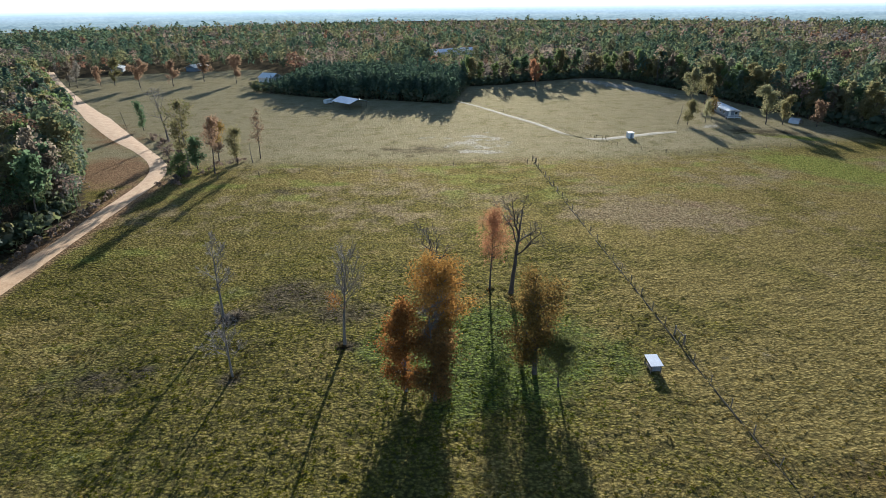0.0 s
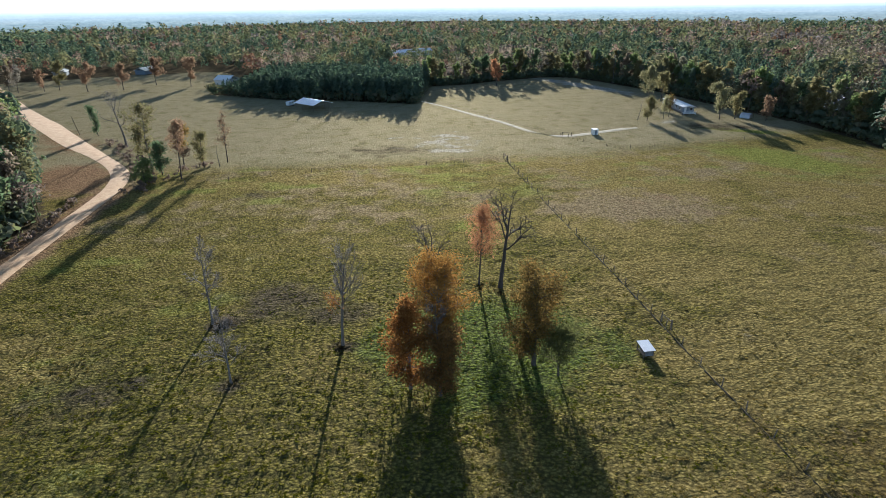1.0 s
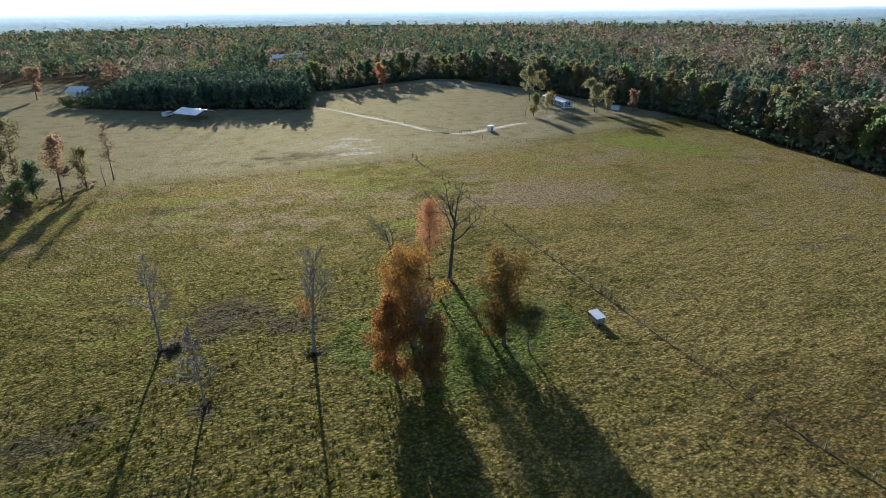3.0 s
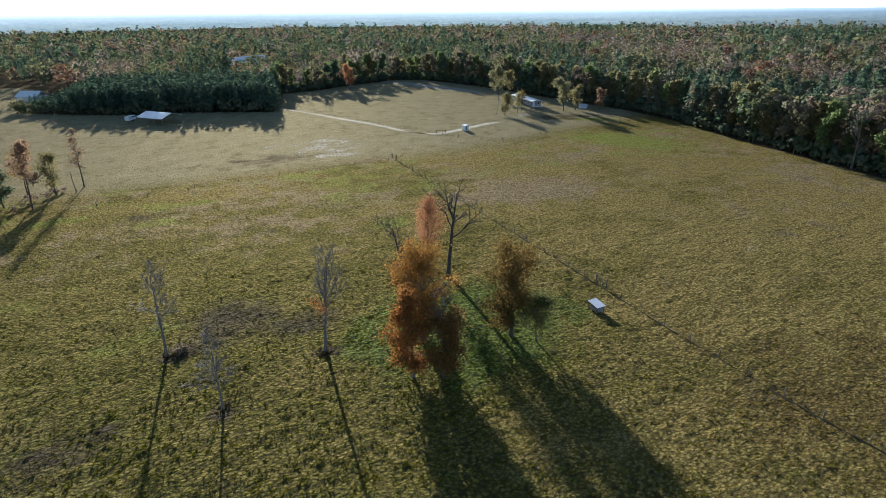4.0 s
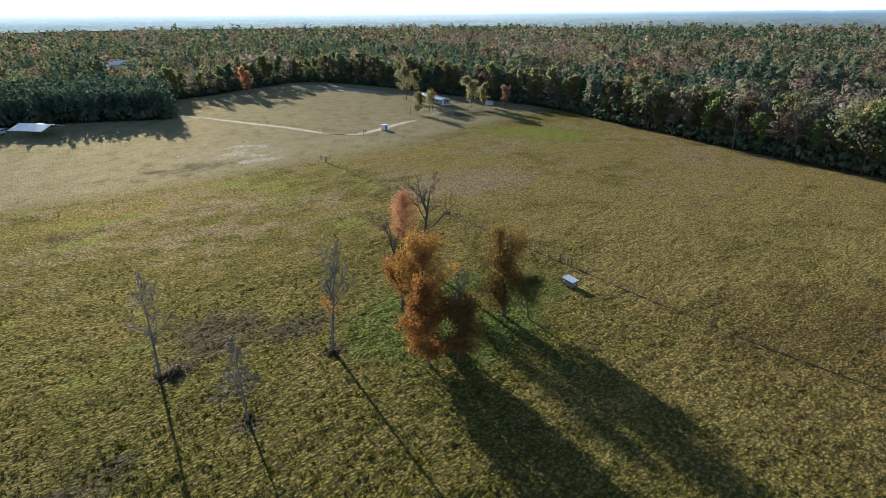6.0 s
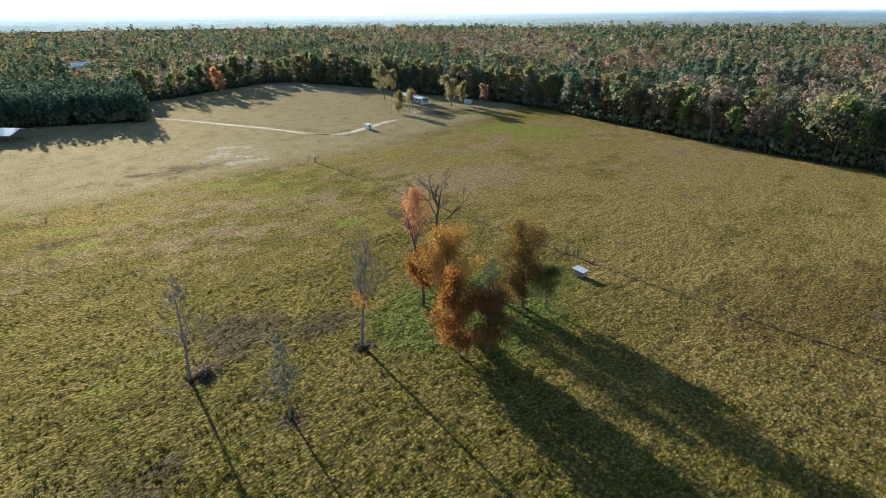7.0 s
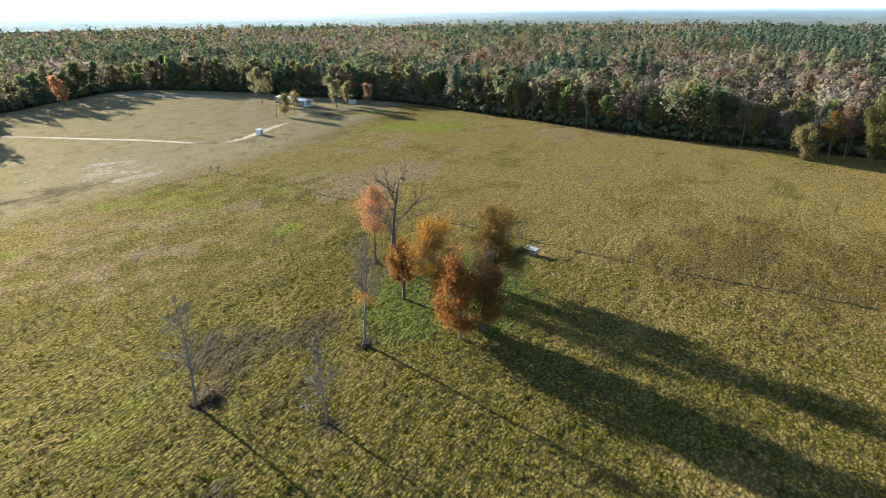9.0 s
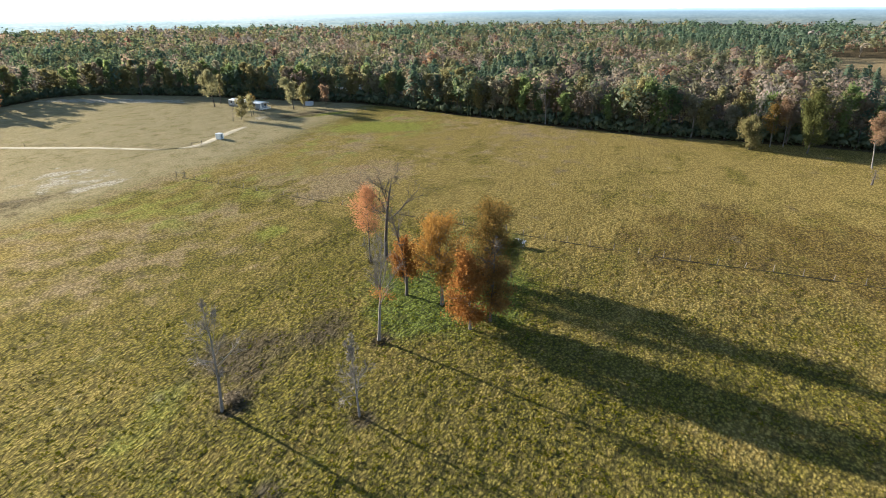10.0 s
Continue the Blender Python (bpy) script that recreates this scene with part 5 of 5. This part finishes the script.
bpart("porch", WHITE, home, [(-2.6, 2.6, -12.9, -10.5, 0.55, 0.7), (-2.6, -2.5, -12.9, -12.8, -0.1, 1.6), (2.5, 2.6, -12.9, -12.8, -0.1, 1.6), (-2.6, 2.6, -12.9, -12.82, 1.5, 1.6), (-0.05, 0.05, -12.9, -12.8, -0.1, 1.6), (-2.6, 2.6, -12.9, -12.82, 1.0, 1.06)], "white painted deck with rails", 0.01)
bpart("step", WOOD, home, [(-3.5, -2.6, -12.2, -11.2, -0.05, 0.2), (-3.1, -2.6, -12.2, -11.2, 0.2, 0.4)], bevel=0.01)
bpart("flue", WIRE, home, [(1.1, 1.25, -4.2, -4.05, 3.3, 4.7)], bevel=0.02)

pump = thing("white_shed", "small white box shed with a flat metal top", "shed", 71.5, 191.6, 8.0)
bpart("wall", WHITE, pump, [(-1.0, 1.0, -1.0, 1.0, 0, 1.95)], bevel=0.03)
bpart("roof", METAL_ROOF, pump, [(-1.1, 1.1, -1.15, 1.1, 1.95, 2.08)], "pale metal roof", 0.02)
bpart("door", BLUE_GREY, pump, [(-0.4, 0.4, -1.05, -1.0, 0.1, 1.75)], bevel=0.01)

# the feed shelter in the pasture
GREY_SHEET = plain_mat("dull_grey_sheet", (0.17, 0.18, 0.20), (0.27, 0.28, 0.30), 1.2, 0.6, 0.3, 0.1)
feeder = thing("feed_shelter", "small grey livestock feed box under a bright sheet roof", "shelter", 29.0, 58.0, 2.0)
feeder.matrix_world = feeder.matrix_world @ Matrix.Diagonal((0.87, 0.87, 0.9, 1.0))
bm = bmesh.new()
cols_ = 13
for i in range(cols_):
    x = -1.0 + 2.0 * i / (cols_ - 1)
    up = 0.025 if i % 2 else 0.0
    for y, z in ((-1.35, 1.25), (1.35, 1.5)):
        for dz in (0.02, 0.0):
            bm.verts.new((x, y, z + up + dz))
bm.verts.ensure_lookup_table()
for i in range(cols_ - 1):
    a, b = i * 4, i * 4 + 4
    for p, q in ((0, 2), (2, 3), (3, 1), (1, 0)):
        bm.faces.new([bm.verts[k] for k in (a + p, a + q, b + q, b + p)])
bmesh.ops.recalc_face_normals(bm, faces=bm.faces[:])
roof_me = bpy.data.meshes.new("roof")
bm.to_mesh(roof_me)
bm.free()
roof_me.materials.append(METAL_ROOF)
part("roof", roof_me, feeder, "bright corrugated sheet roof")
for x in (-0.8, 0.8):
    for y, z in ((-1.1, 1.27), (1.1, 1.47)):
        bpart("post", WOOD, feeder, [(x - 0.06, x + 0.06, y - 0.06, y + 0.06, -0.2, z)], bevel=0.01)
for y, z in ((-1.1, 1.15), (1.1, 1.35)):
    bpart("rail", WOOD, feeder, [(-0.9, 0.9, y - 0.04, y + 0.04, z, z + 0.1)], bevel=0.01)
bpart("body", GREY_SHEET, feeder, [(-0.45, 0.76, -1.04, 1.04, 0.12, 1.2)], "grey sheet metal box", 0.02)
bpart("trough", WOOD, feeder, [(-0.78, -0.45, -1.0, 1.0, 0.12, 0.18), (-0.78, -0.72, -1.0, 1.0, 0.18, 0.45)], "weathered wooden feed trough", 0.01)

# outlying buildings among the trees
house = thing("house", "grey-roofed house half hidden in the woods", "house", 199.0, 229.0, -10.0)
bpart("wall", WHITE, house, [(-4.0, 4.0, -7.0, 7.0, -0.2, 3.2)], bevel=0.03)
gable("roof", BLUE_GREY, house, 8.2, 14.4, 3.2, 3.2, 0.15, 0.5, "blue-grey sheet roof")
for y in (-5.0, -1.5, 2.5):
    win = bpart("window", DARK, house, [(-4.04, -4.0, y, y + 1.3, 1.0, 2.3)])
bpart("door", DARK, house, [(-4.05, -4.0, 5.0, 6.0, 0.0, 2.1)])
shed = thing("shed", "small white-sided shed catching the light in the woods", "shed", 193.5, 190.5, 15.0)
bpart("wall", WHITE, shed, [(-1.5, 1.5, -2.0, 2.0, -0.1, 2.4)], bevel=0.03)
gable("roof", METAL_ROOF, shed, 3.1, 4.2, 2.4, 0.8, 0.06, 0.2)
bpart("door", DARK, shed, [(-0.5, 0.5, -2.05, -2.0, 0.0, 2.0)])
for x, y, turn, l in ((20.0, 549.0, -56.0, 48.0), (-106.0, 366.0, 60.0, 12.0)):
    long_house = thing("poultry_house" if l > 20 else "farm_shed", "long low farm building with a white metal roof" if l > 20 else "white-roofed farm shed beyond the pines", "farm building", x, y, turn)
    e_ = 3.6 if l > 20 else 3.0
    bpart("wall", WHITE, long_house, [(-4.5, 4.5, -l / 2, l / 2, -0.2, e_)], bevel=0.03)
    gable("roof", METAL_ROOF if l > 20 else WHITE, long_house, 9.4, l, e_, 2.4, 0.1, 0.4, "white metal roof", 1.5)
    bpart("door", DARK, long_house, [(-1.2, 1.2, -l / 2 - 0.05, -l / 2, 0.0, 2.4)])
for x, y, turn in ((-244.0, 440.0, 20.0), (-183.0, 440.0, -15.0)):
    cabin = thing("house", "distant single-storey house with a pale roof", "house", x, y, turn, "houses beyond the meadow")
    bpart("wall", BLUE_GREY, cabin, [(-4.0, 4.0, -8.0, 8.0, -0.2, 3.0)], bevel=0.03)
    gable("roof", WHITE, cabin, 8.2, 16.4, 3.0, 1.8, 0.12, 0.5)
    for yy in (-5.5, -1.0, 4.0):
        bpart("window", GLASS, cabin, [(-4.04, -4.0, yy, yy + 1.4, 1.0, 2.2)])

# hoop shelter at the yard's end
hoop = thing("hoop_shelter", "small rounded tarpaulin shelter at the woods' edge", "shelter", 145.3, 212.5, 35.0)
arc = [(1.6 * math.cos(math.pi * i / 10), 2.0 * math.sin(math.pi * i / 10)) for i in range(11)]
v = [(x * k, y, z * k) for y in (-2.0, 2.0) for k in (1.0, 0.97) for x, z in arc]
f = [(a + o, a + o + 1, a + o + 23, a + o + 22) for o in (0, 11) for a in range(10)] + [(a, a + 11, a + 12, a + 1) for a in list(range(10)) + list(range(22, 32))]
part("cover", mesh_of("cover", v, f, METAL_ROOF), hoop, "pale grey tarpaulin")
for y in (-1.9, 1.9):
    bpart("frame", WIRE, hoop, [(-1.6, -1.55, y - 0.03, y + 0.03, -0.1, 0.3), (1.55, 1.6, y - 0.03, y + 0.03, -0.1, 0.3)])


# old leaning poles beside the road
def pole(label, x, y, height, lean_x, lean_y):
    root = thing("wooden_pole", label, "pole", x, y, group="poles beside the road")
    bm = bmesh.new()
    bmesh.ops.create_cone(bm, cap_ends=True, segments=9, radius1=0.13, radius2=0.09, depth=height + 0.4, matrix=pose(0, 0, (height - 0.4) / 2, lean_y, lean_x, 0))
    bmesh.ops.bevel(bm, geom=[e for e in bm.edges if len(e.link_faces) == 2 and any(len(f.verts) > 4 for f in e.link_faces)], offset=0.02, segments=1, affect="EDGES")
    me = bpy.data.meshes.new("shaft")
    bm.to_mesh(me)
    bm.free()
    me.materials.append(WOOD)
    part("shaft", me, root)


pole("bare weathered pole leaning beside the dirt road", -125.0, 220.0, 7.0, -9, 0)
pole("shorter weathered pole beside the dirt road", -181.0, 281.0, 5.0, -5, 2)


# ---------------------------------------------------------------- fences
def fence(label, line, pitch, seed, height=1.25, wires=(0.4, 0.8, 1.15)):
    """Posts a few metres apart, each a little out of true, with strands of wire."""
    rng = np.random.default_rng(seed)
    root = tagged(new("wire_fence"), label, "fence")
    x0, y0 = line[0]
    z0 = float(gz(x0, y0))
    root.matrix_world = pose(x0, y0, z0)
    pts = np.array(line, float)
    d = np.r_[0, np.cumsum(np.hypot(*np.diff(pts, axis=0).T))]
    s = np.arange(0, d[-1] + 0.1, pitch)
    xs, ys = np.interp(s, d, pts[:, 0]), np.interp(s, d, pts[:, 1])
    bm = bmesh.new()
    bmesh.ops.create_cone(bm, cap_ends=True, segments=7, radius1=0.075, radius2=0.06, depth=height + 0.3, matrix=pose(0, 0, (height - 0.3) / 2))
    post_me = bpy.data.meshes.new("post")
    bm.to_mesh(post_me)
    bm.free()
    post_me.materials.append(WOOD)
    for x, y in zip(xs, ys):
        p = part("post", post_me, root)
        p.matrix_basis = pose(x - x0, y - y0, float(gz(x, y)) - z0, rng.normal(0, 3), rng.normal(0, 3), rng.uniform(0, 90)) @ Matrix.Diagonal((1, 1, rng.uniform(0.85, 1.1), 1))
    for h in wires:
        curve = bpy.data.curves.new("wire", "CURVE")
        curve.dimensions, curve.bevel_depth, curve.bevel_resolution = "3D", 0.008, 0
        sp = curve.splines.new("POLY")
        sp.points.add(len(xs) - 1)
        for p, x, y in zip(sp.points, xs, ys):
            p.co = (x - x0, y - y0, float(gz(x, y)) - z0 + h * height / 1.25, 1)
        curve.materials.append(WIRE)
        w = new("wire", curve)
        w.parent = root
    return root


LINE_A = [(31.4, 160.5), (32.7, 125.5), (33.7, 99.4), (34.4, 84.3), (35.0, 66.0), (35.4, 54.0), (36.2, 40.3), (37.2, 27.3), (39.2, 15.0), (40.4, 2.5), (42.0, -20.0)]
LINE_B = [(29.0, 160.5), (10.9, 159.3), (-1.5, 158.0), (-26.2, 155.5), (-53.0, 150.7), (-66.0, 147.5)]
LINE_C = [(60.5, 189.0), (63.8, 179.0), (68.9, 174.0), (72.6, 169.1), (86.0, 170.5), (104.0, 173.0), (150.0, 180.0)]
LINE_D = [(58.5, 191.5), (46.0, 212.0), (42.0, 223.0), (34.0, 241.0), (24.0, 262.0), (13.0, 284.0)]
fence("old wire fence with weathered wooden posts across the pasture", LINE_A, 4.6, 1)
fence("wire fence with wooden posts between rough and grazed pasture", LINE_B, 11.5, 2)
fence("low wire fence with wooden posts below the yard", LINE_C, 9.0, 3)
fence("wire fence with sparse posts beside the farm track", LINE_D, 15.0, 4)


def brace(label, x, y, turn, span, h):
    """Two stout posts with a rail between them and a slanting stay."""
    root = thing("fence_brace", label, "fence", x, y, turn)
    for k in (-span / 2, span / 2):
        bpart("post", WOOD, root, [(k - 0.1, k + 0.1, -0.1, 0.1, -0.2, h)], bevel=0.03)
    bpart("rail", WOOD, root, [(-span / 2 + 0.1, span / 2 - 0.1, -0.06, 0.06, h * 0.72, h * 0.72 + 0.12)], bevel=0.02)
    return root


brace("weathered wooden brace posts with a pale rail in the fence", 35.4, 64.6, 98, 2.4, 1.6)
brace("stout wooden corner brace where the fences meet", 31.3, 161.4, 100, 3.0, 1.7)
brace("wooden gate posts at the end of the farm track", 60.6, 190.6, -20, 3.4, 1.5)

TRAIL = plain_mat("trodden_earth", (0.018, 0.015, 0.008), (0.055, 0.045, 0.022), 1.6, 1.0, bump=0.5)
lane("trail", [(x - 0.42, y) for x, y in LINE_A], [(x - 0.14, y) for x, y in LINE_A], TRAIL, -0.03, "narrow dark cattle trail along the fence")

# weeds grown up along the fences and the mown edge
wx = np.concatenate([along(LINE_A, 4.0, rng, 0.0, 0.2), along(LINE_B, 3.0, rng, 0.0, 0.5), along(LINE_C, 3.0, rng, 0, 0.5)])
tufts("weeds", "dead brown weeds grown up along the fences", WEEDS, wx, rng.uniform(0.12, 0.35, len(wx)), rng.uniform(0.2, 0.45, len(wx)), 4, 61)
foot = np.concatenate([rng.normal((x, y), 0.4, (22, 2)) for x, y in ((-33.0, 71.3), (-26.6, 56.4), (-13.4, 62.5), (12.3, 77.2), (9.2, 80.0))])
tufts("weeds", "dead brown weeds round the feet of the trees", WEEDS, foot, rng.uniform(0.12, 0.4, len(foot)), rng.uniform(0.2, 0.4, len(foot)), 4, 62)
